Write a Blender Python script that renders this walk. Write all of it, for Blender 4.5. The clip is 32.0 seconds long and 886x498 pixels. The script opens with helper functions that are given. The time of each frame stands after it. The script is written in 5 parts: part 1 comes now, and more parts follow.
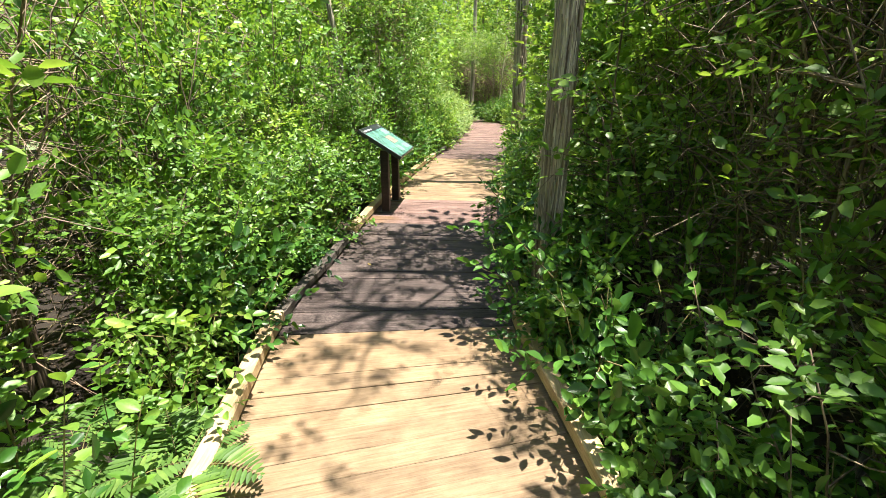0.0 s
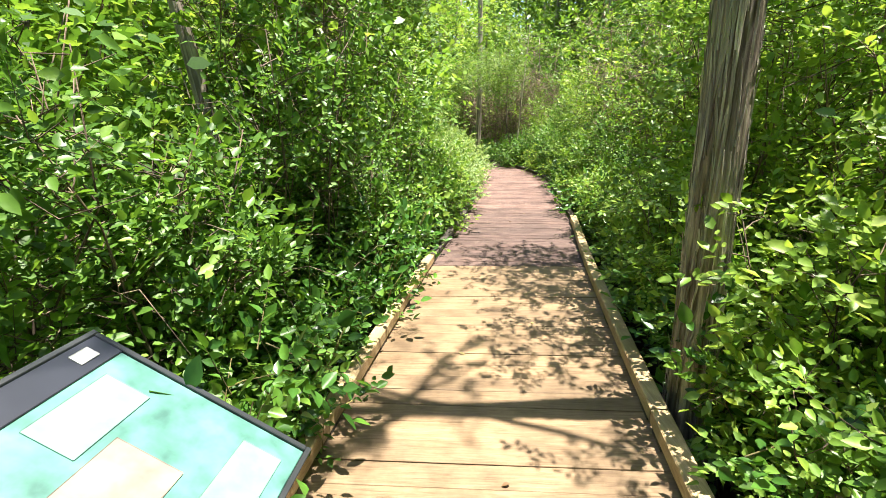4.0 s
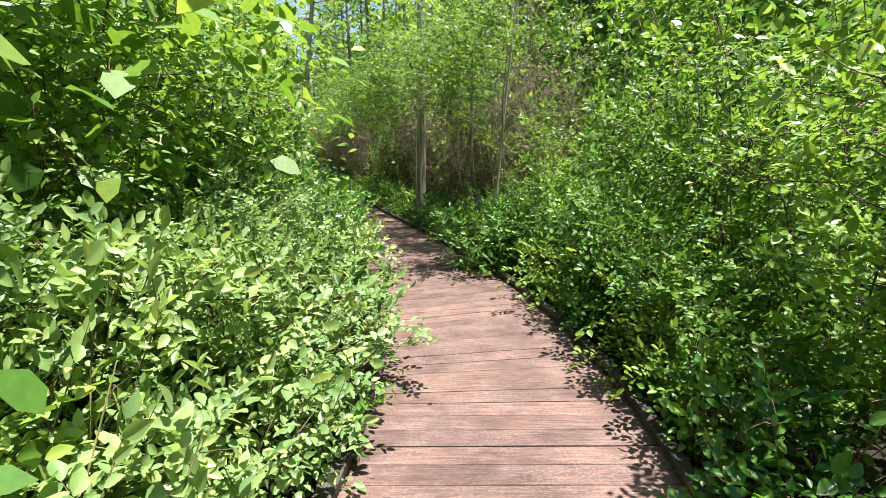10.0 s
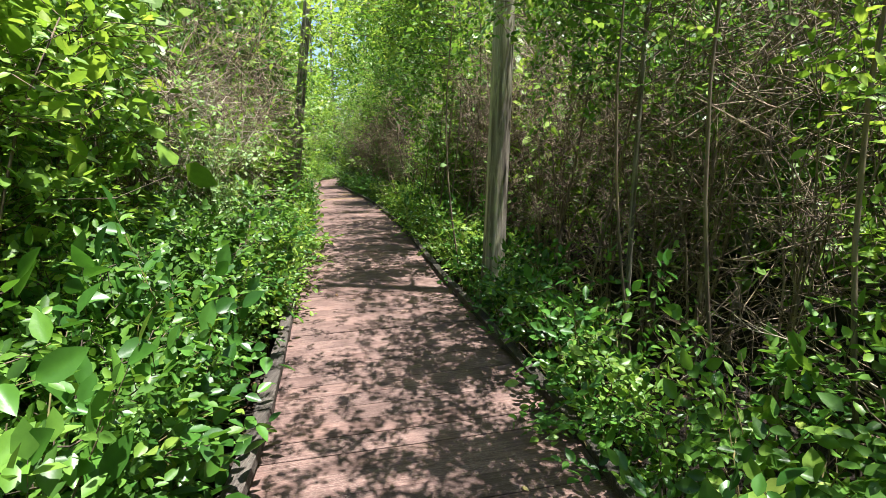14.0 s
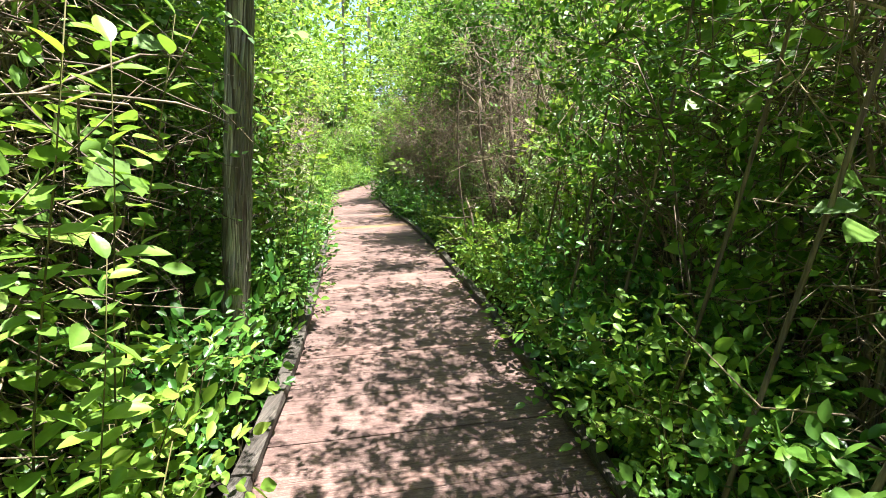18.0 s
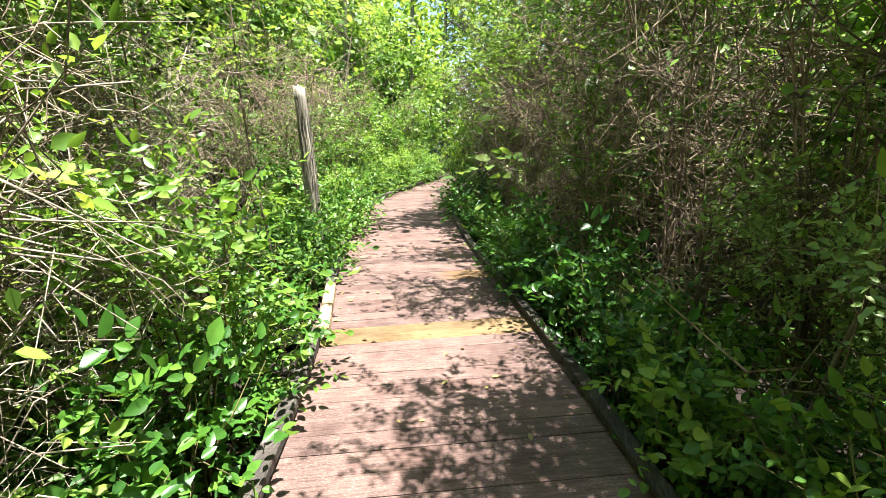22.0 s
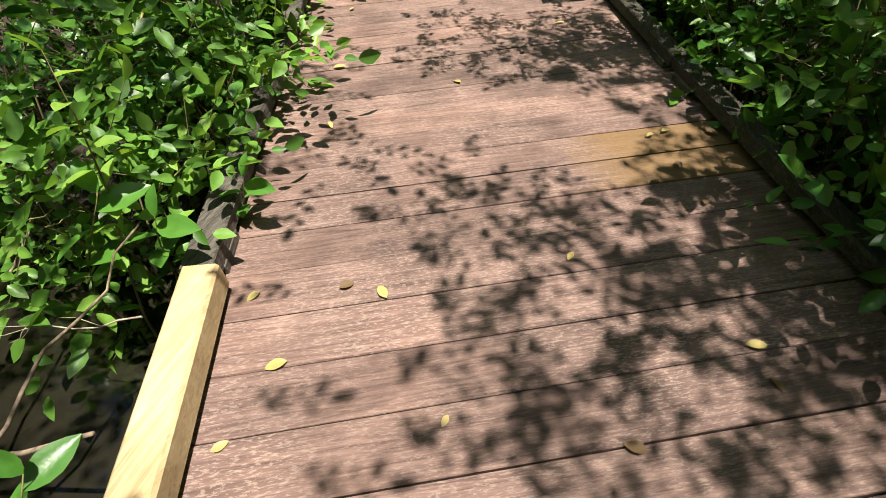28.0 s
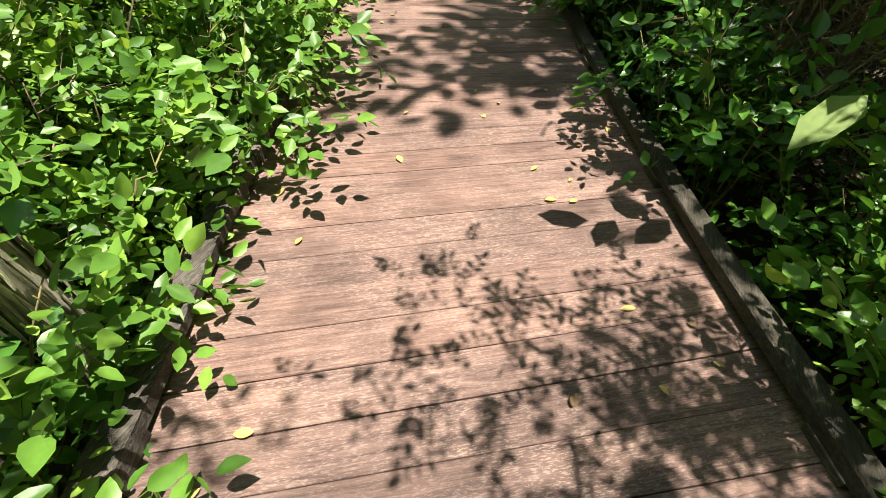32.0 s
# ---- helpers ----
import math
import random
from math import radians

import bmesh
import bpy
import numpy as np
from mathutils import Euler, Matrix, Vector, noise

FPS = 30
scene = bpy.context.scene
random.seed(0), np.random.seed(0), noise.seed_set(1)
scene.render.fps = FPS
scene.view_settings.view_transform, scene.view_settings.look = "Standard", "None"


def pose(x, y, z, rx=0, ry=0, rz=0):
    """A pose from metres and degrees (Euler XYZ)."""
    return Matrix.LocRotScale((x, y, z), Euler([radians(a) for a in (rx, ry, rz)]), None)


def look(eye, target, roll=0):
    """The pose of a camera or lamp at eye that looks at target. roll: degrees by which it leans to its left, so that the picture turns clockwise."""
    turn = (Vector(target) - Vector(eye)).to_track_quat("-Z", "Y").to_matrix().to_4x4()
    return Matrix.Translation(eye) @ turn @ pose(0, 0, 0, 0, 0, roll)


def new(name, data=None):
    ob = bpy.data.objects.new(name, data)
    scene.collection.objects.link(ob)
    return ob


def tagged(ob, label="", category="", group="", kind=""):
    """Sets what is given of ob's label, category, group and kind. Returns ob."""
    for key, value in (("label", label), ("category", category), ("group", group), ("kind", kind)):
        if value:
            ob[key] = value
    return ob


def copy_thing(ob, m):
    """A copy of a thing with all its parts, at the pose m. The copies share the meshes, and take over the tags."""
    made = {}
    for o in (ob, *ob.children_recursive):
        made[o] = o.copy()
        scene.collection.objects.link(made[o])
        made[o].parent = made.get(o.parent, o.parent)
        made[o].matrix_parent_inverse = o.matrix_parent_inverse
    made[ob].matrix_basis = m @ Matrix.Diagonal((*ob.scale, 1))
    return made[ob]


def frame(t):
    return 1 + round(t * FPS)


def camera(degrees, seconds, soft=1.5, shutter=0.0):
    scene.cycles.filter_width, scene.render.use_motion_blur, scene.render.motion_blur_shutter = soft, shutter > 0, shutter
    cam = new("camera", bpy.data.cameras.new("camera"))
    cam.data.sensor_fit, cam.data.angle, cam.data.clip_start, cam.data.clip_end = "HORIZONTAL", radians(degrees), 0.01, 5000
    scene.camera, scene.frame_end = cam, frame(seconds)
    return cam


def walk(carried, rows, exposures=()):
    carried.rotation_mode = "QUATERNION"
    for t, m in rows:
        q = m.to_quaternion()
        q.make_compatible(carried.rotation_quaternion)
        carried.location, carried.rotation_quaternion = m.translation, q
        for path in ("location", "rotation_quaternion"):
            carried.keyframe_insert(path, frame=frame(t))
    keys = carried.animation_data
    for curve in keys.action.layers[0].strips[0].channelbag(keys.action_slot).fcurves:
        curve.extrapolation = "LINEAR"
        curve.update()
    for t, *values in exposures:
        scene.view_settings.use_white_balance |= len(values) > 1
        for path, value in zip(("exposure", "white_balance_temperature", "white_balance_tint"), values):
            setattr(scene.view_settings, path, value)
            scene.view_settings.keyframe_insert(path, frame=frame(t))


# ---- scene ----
cam = camera(88.08, 32.0, soft=0.7)
PATH = [
    (0, pose(0.001, 0.000, 1.582, 69.95, -0.51, -0.00)),
    (0.5, pose(-0.136, 0.646, 1.519, 71.35, -0.12, 0.71)),
    (1, pose(-0.236, 1.297, 1.507, 71.99, 0.05, 1.07)),
    (1.5, pose(-0.294, 1.911, 1.490, 72.51, 0.01, 1.34)),
    (2, pose(-0.315, 2.599, 1.514, 73.08, 0.42, 1.35)),
    (2.5, pose(-0.275, 3.298, 1.525, 73.51, 0.63, 0.72)),
    (4.5, pose(0.052, 6.243, 1.513, 74.59, 1.07, -1.41)),
    (5, pose(0.181, 6.984, 1.520, 76.31, 1.02, -3.17)),
    (5.5, pose(0.266, 7.726, 1.532, 77.44, 0.79, -3.79)),
    (6, pose(0.328, 8.410, 1.531, 77.66, 0.66, -4.13)),
    (6.5, pose(0.426, 9.170, 1.533, 77.91, 0.66, -4.39)),
    (7, pose(0.554, 9.883, 1.513, 78.00, 0.44, -4.81)),
    (7.5, pose(0.643, 10.601, 1.494, 77.91, 0.39, -5.10)),
    (8, pose(0.777, 11.360, 1.491, 77.82, 0.09, -5.41)),
    (8.5, pose(0.900, 12.092, 1.458, 77.76, -0.12, -5.33)),
    (9, pose(1.012, 12.785, 1.538, 77.58, -0.10, -4.96)),
    (9.5, pose(1.148, 13.456, 1.501, 77.92, -0.26, -4.84)),
    (10, pose(1.172, 14.150, 1.541, 77.97, 0.27, -4.34)),
    (10.5, pose(1.190, 14.870, 1.533, 77.82, -0.03, -3.95)),
    (11, pose(1.180, 15.642, 1.474, 77.81, -0.52, -3.05)),
    (11.5, pose(1.233, 16.388, 1.425, 78.04, -0.51, -2.13)),
    (12, pose(1.318, 16.997, 1.461, 77.98, -0.44, -0.75)),
    (12.5, pose(1.299, 17.720, 1.490, 78.06, -0.36, 0.63)),
    (13, pose(1.312, 18.380, 1.441, 78.15, -0.31, 1.44)),
    (13.5, pose(1.256, 19.008, 1.457, 78.18, 0.20, 2.36)),
    (14, pose(1.178, 19.658, 1.481, 77.82, 0.03, 3.25)),
    (14.5, pose(1.039, 20.335, 1.481, 77.48, -0.21, 4.67)),
    (16.5, pose(0.307, 22.985, 1.533, 77.78, 0.64, 4.99)),
    (17, pose(0.142, 23.671, 1.530, 77.74, 0.62, 6.18)),
    (17.5, pose(-0.005, 24.374, 1.509, 77.79, 0.57, 7.05)),
    (18, pose(-0.177, 25.033, 1.510, 77.51, 0.70, 8.09)),
    (18.5, pose(-0.359, 25.688, 1.495, 77.58, -0.02, 8.79)),
    (19, pose(-0.560, 26.435, 1.481, 77.24, 0.21, 9.52)),
    (19.5, pose(-0.778, 27.160, 1.495, 77.02, 0.38, 10.41)),
    (20, pose(-0.999, 27.831, 1.490, 76.97, 0.33, 11.13)),
    (20.5, pose(-1.242, 28.463, 1.513, 76.90, 0.17, 11.97)),
    (21, pose(-1.470, 29.210, 1.482, 76.82, 0.08, 13.01)),
    (21.5, pose(-1.710, 29.932, 1.474, 76.57, -0.08, 14.40)),
    (22, pose(-1.923, 30.631, 1.465, 75.59, -0.40, 16.48)),
    (22.5, pose(-2.221, 31.290, 1.405, 74.15, -0.87, 18.09)),
    (23, pose(-2.501, 31.930, 1.392, 72.02, -0.79, 19.65)),
    (23.5, pose(-2.777, 32.538, 1.300, 67.58, 0.05, 20.60)),
    (24, pose(-3.038, 33.035, 1.260, 60.14, -0.00, 20.72)),
    (24.5, pose(-3.149, 33.330, 1.122, 51.82, -0.16, 19.71)),
    (25, pose(-3.202, 33.431, 1.047, 47.24, -0.34, 18.97)),
    (25.5, pose(-3.212, 33.500, 0.916, 44.66, -0.38, 18.38)),
    (27.5, pose(-3.198, 33.724, 0.823, 42.91, 1.73, 19.52)),
    (28, pose(-3.242, 33.718, 0.920, 42.70, 1.48, 19.05)),
    (28.5, pose(-3.275, 33.729, 0.969, 42.74, 1.33, 19.03)),
    (29, pose(-3.293, 33.899, 0.995, 42.81, 1.24, 19.00)),
    (29.5, pose(-3.335, 34.083, 1.046, 42.56, 0.74, 18.96)),
    (30, pose(-3.425, 34.279, 1.023, 42.62, 0.41, 18.77)),
    (30.5, pose(-3.543, 34.491, 1.019, 42.84, 0.31, 18.83)),
    (31, pose(-3.599, 34.688, 1.037, 43.25, -0.15, 19.46)),
    (31.5, pose(-3.629, 34.908, 1.082, 44.23, -0.29, 20.15)),
    (32, pose(-3.719, 35.118, 1.099, 45.18, -0.57, 20.67)),
]
EXPOSURES = [(0, 1.94, 6600, 14), (1, 2.27, 6600, 15), (2.5, 2.12, 6600, 14), (5, 1.98, 6600, 14), (6.5, 2.14, 6700, 14), (8, 1.9, 6600, 14), (9.5, 1.58, 6250, 14), (11.3, 1.71, 6150, 15), (12, 1.52, 6150, 15), (13, 1.41, 6150, 16), (14.5, 1.95, 6050, 14), (17, 2.54, 6050, 14), (18, 2.36, 6100, 14), (19, 2.06, 6150, 14), (20.5, 2.52, 6150, 14), (21.2, 2.38, 6150, 14), (23, 2.15, 6250, 14), (25, 1.7, 6300, 11), (28, 1.45, 6600, 10), (30.8, 1.48, 6650, 10), (32, 1.7, 6700, 10)]
walk(cam, PATH, EXPOSURES)

# ---- world, sun ----
SUN_EL, SUN_AZ = 79.0, 95.0   # degrees above the horizon; degrees clockwise from +y
world = bpy.data.worlds.new("world")
scene.world = world
world.use_nodes = True
wn = world.node_tree
sky = wn.nodes.new("ShaderNodeTexSky")
sky.sky_type, sky.sun_disc = "NISHITA", False
sky.sun_elevation, sky.sun_rotation = radians(SUN_EL), radians(SUN_AZ)
wn.links.new(sky.outputs["Color"], wn.nodes["Background"].inputs["Color"])
wn.nodes["Background"].inputs["Strength"].default_value = 0.075
sun = new("sun", bpy.data.lights.new("sun", "SUN"))
sun.data.energy, sun.data.angle, sun.data.color = 5.0, radians(0.55), (1.0, 0.95, 0.85)
sun.matrix_world = look((0, 0, 0), (-math.sin(radians(SUN_AZ)) * math.cos(radians(SUN_EL)), -math.cos(radians(SUN_AZ)) * math.cos(radians(SUN_EL)), -math.sin(radians(SUN_EL))))

# ---- materials ----
def nodes_of(name):
    m = bpy.data.materials.new(name)
    m.use_nodes = True
    nt = m.node_tree
    return m, nt, nt.nodes["Principled BSDF"]


def add(nt, kind, **props):
    n = nt.nodes.new(kind)
    for k, v in props.items():
        n.inputs[k].default_value = v
    return n


def ramp(nt, source, stops):
    r = nt.nodes.new("ShaderNodeValToRGB")
    while len(r.color_ramp.elements) < len(stops):
        r.color_ramp.elements.new(0.5)
    for e, (p, c) in zip(r.color_ramp.elements, stops):
        e.position, e.color = p, (*c, 1)
    nt.links.new(source, r.inputs["Fac"])
    return r


def mixed(nt, fac, a, b, blend="MIX"):
    n = nt.nodes.new("ShaderNodeMix")
    n.data_type, n.blend_type = "RGBA", blend
    if isinstance(fac, float):
        n.inputs[0].default_value = fac
    else:
        nt.links.new(fac, n.inputs[0])
    for s, v in ((6, a), (7, b)):
        if isinstance(v, tuple):
            n.inputs[s].default_value = (*v, 1)
        else:
            nt.links.new(v, n.inputs[s])
    return n.outputs[2]


def leaf_material(name, stops, rough=0.43, through_share=0.38, spots=0.25):
    """A leaf: a colour of its own for each leaf, blotches, a glossy skin and light that comes through."""
    m, nt, b = nodes_of(name)
    geo = nt.nodes.new("ShaderNodeNewGeometry")
    col = ramp(nt, geo.outputs["Random Per Island"], stops).outputs["Color"]
    info = nt.nodes.new("ShaderNodeObjectInfo")
    tone = ramp(nt, info.outputs["Random"], [(0.0, (0.72, 0.78, 0.7)), (0.5, (1.0, 1.0, 0.95)), (1.0, (1.2, 1.12, 0.9))]).outputs["Color"]
    col = mixed(nt, 1.0, col, tone, "MULTIPLY")
    tex = nt.nodes.new("ShaderNodeTexCoord")
    noi = add(nt, "ShaderNodeTexNoise", Scale=40.0, Detail=3.0)
    nt.links.new(tex.outputs["Object"], noi.inputs["Vector"])
    blot = ramp(nt, noi.outputs["Fac"], [(0.35, (0.75, 0.78, 0.7)), (0.65, (1.15, 1.12, 1.0))]).outputs["Color"]
    col = mixed(nt, spots * 2, col, mixed(nt, 1.0, col, blot, "MULTIPLY"))
    nt.links.new(col, b.inputs["Base Color"])
    b.inputs["Roughness"].default_value = rough
    b.inputs["Specular IOR Level"].default_value = 0.45
    bump = add(nt, "ShaderNodeBump", Strength=0.25, Distance=0.004)
    nt.links.new(noi.outputs["Fac"], bump.inputs["Height"])
    nt.links.new(bump.outputs["Normal"], b.inputs["Normal"])
    tr = nt.nodes.new("ShaderNodeBsdfTranslucent")
    warm = mixed(nt, 1.0, col, (1.22, 1.15, 0.66), "MULTIPLY")
    nt.links.new(warm, tr.inputs["Color"])
    mx = add(nt, "ShaderNodeMixShader", Fac=through_share)
    nt.links.new(b.outputs[0], mx.inputs[1])
    nt.links.new(tr.outputs[0], mx.inputs[2])
    nt.links.new(mx.outputs[0], nt.nodes["Material Output"].inputs["Surface"])
    return m


LEAF_SHRUB = leaf_material("shrub_leaf", [(0.0, (0.051, 0.122, 0.022)), (0.35, (0.089, 0.205, 0.033)), (0.75, (0.135, 0.282, 0.045)), (0.93, (0.197, 0.353, 0.062)), (1.0, (0.226, 0.372, 0.069))], through_share=0.42)
LEAF_LIME = leaf_material("young_leaf", [(0.0, (0.112, 0.226, 0.036)), (0.5, (0.186, 0.336, 0.057)), (0.9, (0.267, 0.406, 0.081)), (1.0, (0.309, 0.429, 0.098))], rough=0.42, through_share=0.45)
LEAF_GLOSSY = leaf_material("glossy_leaf", [(0.0, (0.028, 0.092, 0.017)), (0.4, (0.049, 0.149, 0.025)), (0.85, (0.091, 0.231, 0.037)), (1.0, (0.150, 0.292, 0.050))], rough=0.36, through_share=0.36)
LEAF_PALE = leaf_material("pale_leaf", [(0.0, (0.150, 0.260, 0.095)), (0.5, (0.220, 0.350, 0.135)), (1.0, (0.320, 0.430, 0.180))], rough=0.44)
LEAF_HIGH = leaf_material("canopy_leaf", [(0.0, (0.108, 0.197, 0.045)), (0.5, (0.187, 0.319, 0.073)), (1.0, (0.295, 0.406, 0.106))], rough=0.45, through_share=0.55)
LEAF_FERN = leaf_material("fern_leaf", [(0.0, (0.065, 0.140, 0.030)), (0.6, (0.100, 0.205, 0.045)), (1.0, (0.160, 0.260, 0.060))], rough=0.5)
LEAF_DEAD = leaf_material("dead_leaf", [(0.0, (0.049, 0.025, 0.013)), (0.5, (0.105, 0.059, 0.032)), (0.85, (0.175, 0.112, 0.056)), (1.0, (0.224, 0.154, 0.070))], rough=0.7, through_share=0.12)
LEAF_FALLEN = leaf_material("fallen_leaf", [(0.0, (0.294, 0.231, 0.056)), (0.5, (0.350, 0.294, 0.112)), (1.0, (0.252, 0.091, 0.042))], rough=0.55, through_share=0.1)


def bark_material(name, dark, light, scale, rough=0.85, bump=0.6):
    m, nt, b = nodes_of(name)
    tex = nt.nodes.new("ShaderNodeTexCoord")
    mp = add(nt, "ShaderNodeMapping", Scale=(1.0, 1.0, 0.07))
    nt.links.new(tex.outputs["Object"], mp.inputs["Vector"])
    fine = add(nt, "ShaderNodeTexNoise", Scale=scale, Detail=6.0, Roughness=0.65, Distortion=0.6)
    nt.links.new(mp.outputs["Vector"], fine.inputs["Vector"])
    wide = add(nt, "ShaderNodeTexNoise", Scale=3.5, Detail=3.0)
    nt.links.new(tex.outputs["Object"], wide.inputs["Vector"])
    strips = add(nt, "ShaderNodeTexNoise", Scale=scale * 0.35, Detail=2.0, Distortion=0.3)
    nt.links.new(mp.outputs["Vector"], strips.inputs["Vector"])
    both = nt.nodes.new("ShaderNodeMath")
    both.operation = "MULTIPLY_ADD"
    nt.links.new(strips.outputs["Fac"], both.inputs[0])
    both.inputs[1].default_value = 0.9
    nt.links.new(fine.outputs["Fac"], both.inputs[2])
    half = nt.nodes.new("ShaderNodeMath")
    half.operation = "MULTIPLY_ADD"
    nt.links.new(both.outputs[0], half.inputs[0])
    half.inputs[1].default_value, half.inputs[2].default_value = 1.0, -0.45
    col = ramp(nt, half.outputs[0], [(0.36, dark), (0.52, tuple((p + q) / 2 for p, q in zip(dark, light))), (0.66, light)]).outputs["Color"]
    lichen = ramp(nt, wide.outputs["Fac"], [(0.5, (1, 1, 1)), (0.68, (1.25, 1.35, 1.15))]).outputs["Color"]
    geo = nt.nodes.new("ShaderNodeNewGeometry")
    each = ramp(nt, geo.outputs["Random Per Island"], [(0.0, (0.5, 0.48, 0.46)), (0.5, (0.92, 0.92, 0.92)), (1.0, (1.4, 1.38, 1.34))]).outputs["Color"]
    col = mixed(nt, 1.0, col, each, "MULTIPLY")
    nt.links.new(mixed(nt, 1.0, col, lichen, "MULTIPLY"), b.inputs["Base Color"])
    b.inputs["Roughness"].default_value = rough
    bp = add(nt, "ShaderNodeBump", Strength=bump, Distance=0.02)
    nt.links.new(half.outputs[0], bp.inputs["Height"])
    nt.links.new(bp.outputs["Normal"], b.inputs["Normal"])
    return m


BARK_CEDAR = bark_material("cedar_bark", (0.075, 0.055, 0.04), (0.36, 0.30, 0.235), 42.0, bump=1.0)
BARK_GREY = bark_material("grey_bark", (0.096, 0.080, 0.064), (0.336, 0.296, 0.248), 30.0)
BARK_PALE = bark_material("pale_bark", (0.19, 0.16, 0.125), (0.50, 0.45, 0.375), 34.0, bump=0.8)
TWIG = bark_material("twig_bark", (0.060, 0.042, 0.030), (0.210, 0.155, 0.110), 60.0, bump=0.3)
TWIG_TANGLE = bark_material("tangled_twig", (0.100, 0.070, 0.048), (0.310, 0.232, 0.165), 60.0, bump=0.3)
TWIG_PALE = bark_material("dead_twig", (0.176, 0.136, 0.096), (0.416, 0.360, 0.288), 60.0, bump=0.3)
STEM_GREEN = bark_material("green_stem", (0.080, 0.072, 0.028), (0.192, 0.160, 0.056), 60.0, bump=0.2)


def wood_material(name, deep, mid, pale, fleck, wear, rough=0.75, bump=0.35, worn=0.0, lengthwise=False, amber=0):
    """A sawn board: grain along its length (x), stains and worn flecks, another tone for each board."""
    m, nt, b = nodes_of(name)
    tex = nt.nodes.new("ShaderNodeTexCoord")
    info = nt.nodes.new("ShaderNodeObjectInfo")
    off = add(nt, "ShaderNodeVectorMath")
    off.operation = "SCALE"
    off.inputs[0].default_value = (17.0, 9.0, 5.0)
    nt.links.new(info.outputs["Random"], off.inputs["Scale"])
    pos = nt.nodes.new("ShaderNodeVectorMath")
    pos.operation = "ADD"
    nt.links.new(tex.outputs["Object"], pos.inputs[0])
    nt.links.new(off.outputs["Vector"], pos.inputs[1])
    mp = add(nt, "ShaderNodeMapping", Scale=(34.0, 2.2, 30.0) if lengthwise else (2.2, 34.0, 20.0))
    nt.links.new(pos.outputs["Vector"], mp.inputs["Vector"])
    grain = add(nt, "ShaderNodeTexNoise", Scale=2.4, Detail=7.0, Roughness=0.62, Distortion=0.8)
    nt.links.new(mp.outputs["Vector"], grain.inputs["Vector"])
    stain = add(nt, "ShaderNodeTexNoise", Scale=3.2, Detail=4.0, Roughness=0.6)
    nt.links.new(pos.outputs["Vector"], stain.inputs["Vector"])
    mp2 = add(nt, "ShaderNodeMapping", Scale=(110.0, 24.0, 60.0) if lengthwise else (30.0, 110.0, 30.0))
    nt.links.new(pos.outputs["Vector"], mp2.inputs["Vector"])
    chips = add(nt, "ShaderNodeTexNoise", Scale=2.0, Detail=5.0, Roughness=0.7)
    nt.links.new(mp2.outputs["Vector"], chips.inputs["Vector"])
    col = ramp(nt, grain.outputs["Fac"], [(0.28, deep), (0.5, mid), (0.72, pale)]).outputs["Color"]
    st = ramp(nt, stain.outputs["Fac"], [(0.3, (0.68, 0.66, 0.64)), (0.55, (1.0, 1.0, 1.0)), (0.75, (1.18, 1.14, 1.1))]).outputs["Color"]
    col = mixed(nt, 1.0, col, st, "MULTIPLY")
    tone = ramp(nt, info.outputs["Random"], [(0.0, (0.84, 0.84, 0.85)), (0.5, (1.0, 1.0, 1.0)), (1.0, (1.1, 1.08, 1.06))]).outputs["Color"]
    col = mixed(nt, 1.0, col, tone, "MULTIPLY")
    # trodden and washed patches that run on over several boards
    geo = nt.nodes.new("ShaderNodeNewGeometry")
    tread = add(nt, "ShaderNodeTexNoise", Scale=2.1, Detail=5.0, Roughness=0.65)
    nt.links.new(geo.outputs["Position"], tread.inputs["Vector"])
    col = mixed(nt, 1.0, col, ramp(nt, tread.outputs["Fac"], [(0.3, (0.62, 0.61, 0.6)), (0.5, (1.0, 1.0, 1.0)), (0.7, (1.26, 1.22, 1.18))]).outputs["Color"], "MULTIPLY")
    # open grain: hair cracks and raised pale fibres along the board
    mp3 = add(nt, "ShaderNodeMapping", Scale=(150.0, 3.0, 60.0) if lengthwise else (3.0, 150.0, 60.0))
    nt.links.new(pos.outputs["Vector"], mp3.inputs["Vector"])
    fibre = add(nt, "ShaderNodeTexNoise", Scale=1.6, Detail=4.0, Roughness=0.6, Distortion=0.4)
    nt.links.new(mp3.outputs["Vector"], fibre.inputs["Vector"])
    crack = ramp(nt, fibre.outputs["Fac"], [(0.30, (0.35, 0.33, 0.32)), (0.43, (1.0, 1.0, 1.0)), (0.62, (1.0, 1.0, 1.0)), (0.74, (1.35, 1.33, 1.3))]).outputs["Color"]
    col = mixed(nt, 0.3 + wear * 0.5, col, mixed(nt, 1.0, col, crack, "MULTIPLY"))
    mul = nt.nodes.new("ShaderNodeMath")
    mul.operation = "MULTIPLY"
    cm = ramp(nt, chips.outputs["Fac"], [(0.52, (0, 0, 0)), (0.58, (1, 1, 1))]).outputs["Color"]
    nt.links.new(cm, mul.inputs[0])
    mul.inputs[1].default_value = wear
    patch = ramp(nt, stain.outputs["Fac"], [(0.34, (0.15, 0.15, 0.15)), (0.6, (1, 1, 1))]).outputs["Color"]
    worn_off = nt.nodes.new("ShaderNodeMath")
    worn_off.operation = "MULTIPLY"
    nt.links.new(mul.outputs[0], worn_off.inputs[0])
    nt.links.new(patch, worn_off.inputs[1])
    col = mixed(nt, worn_off.outputs[0], col, fleck)
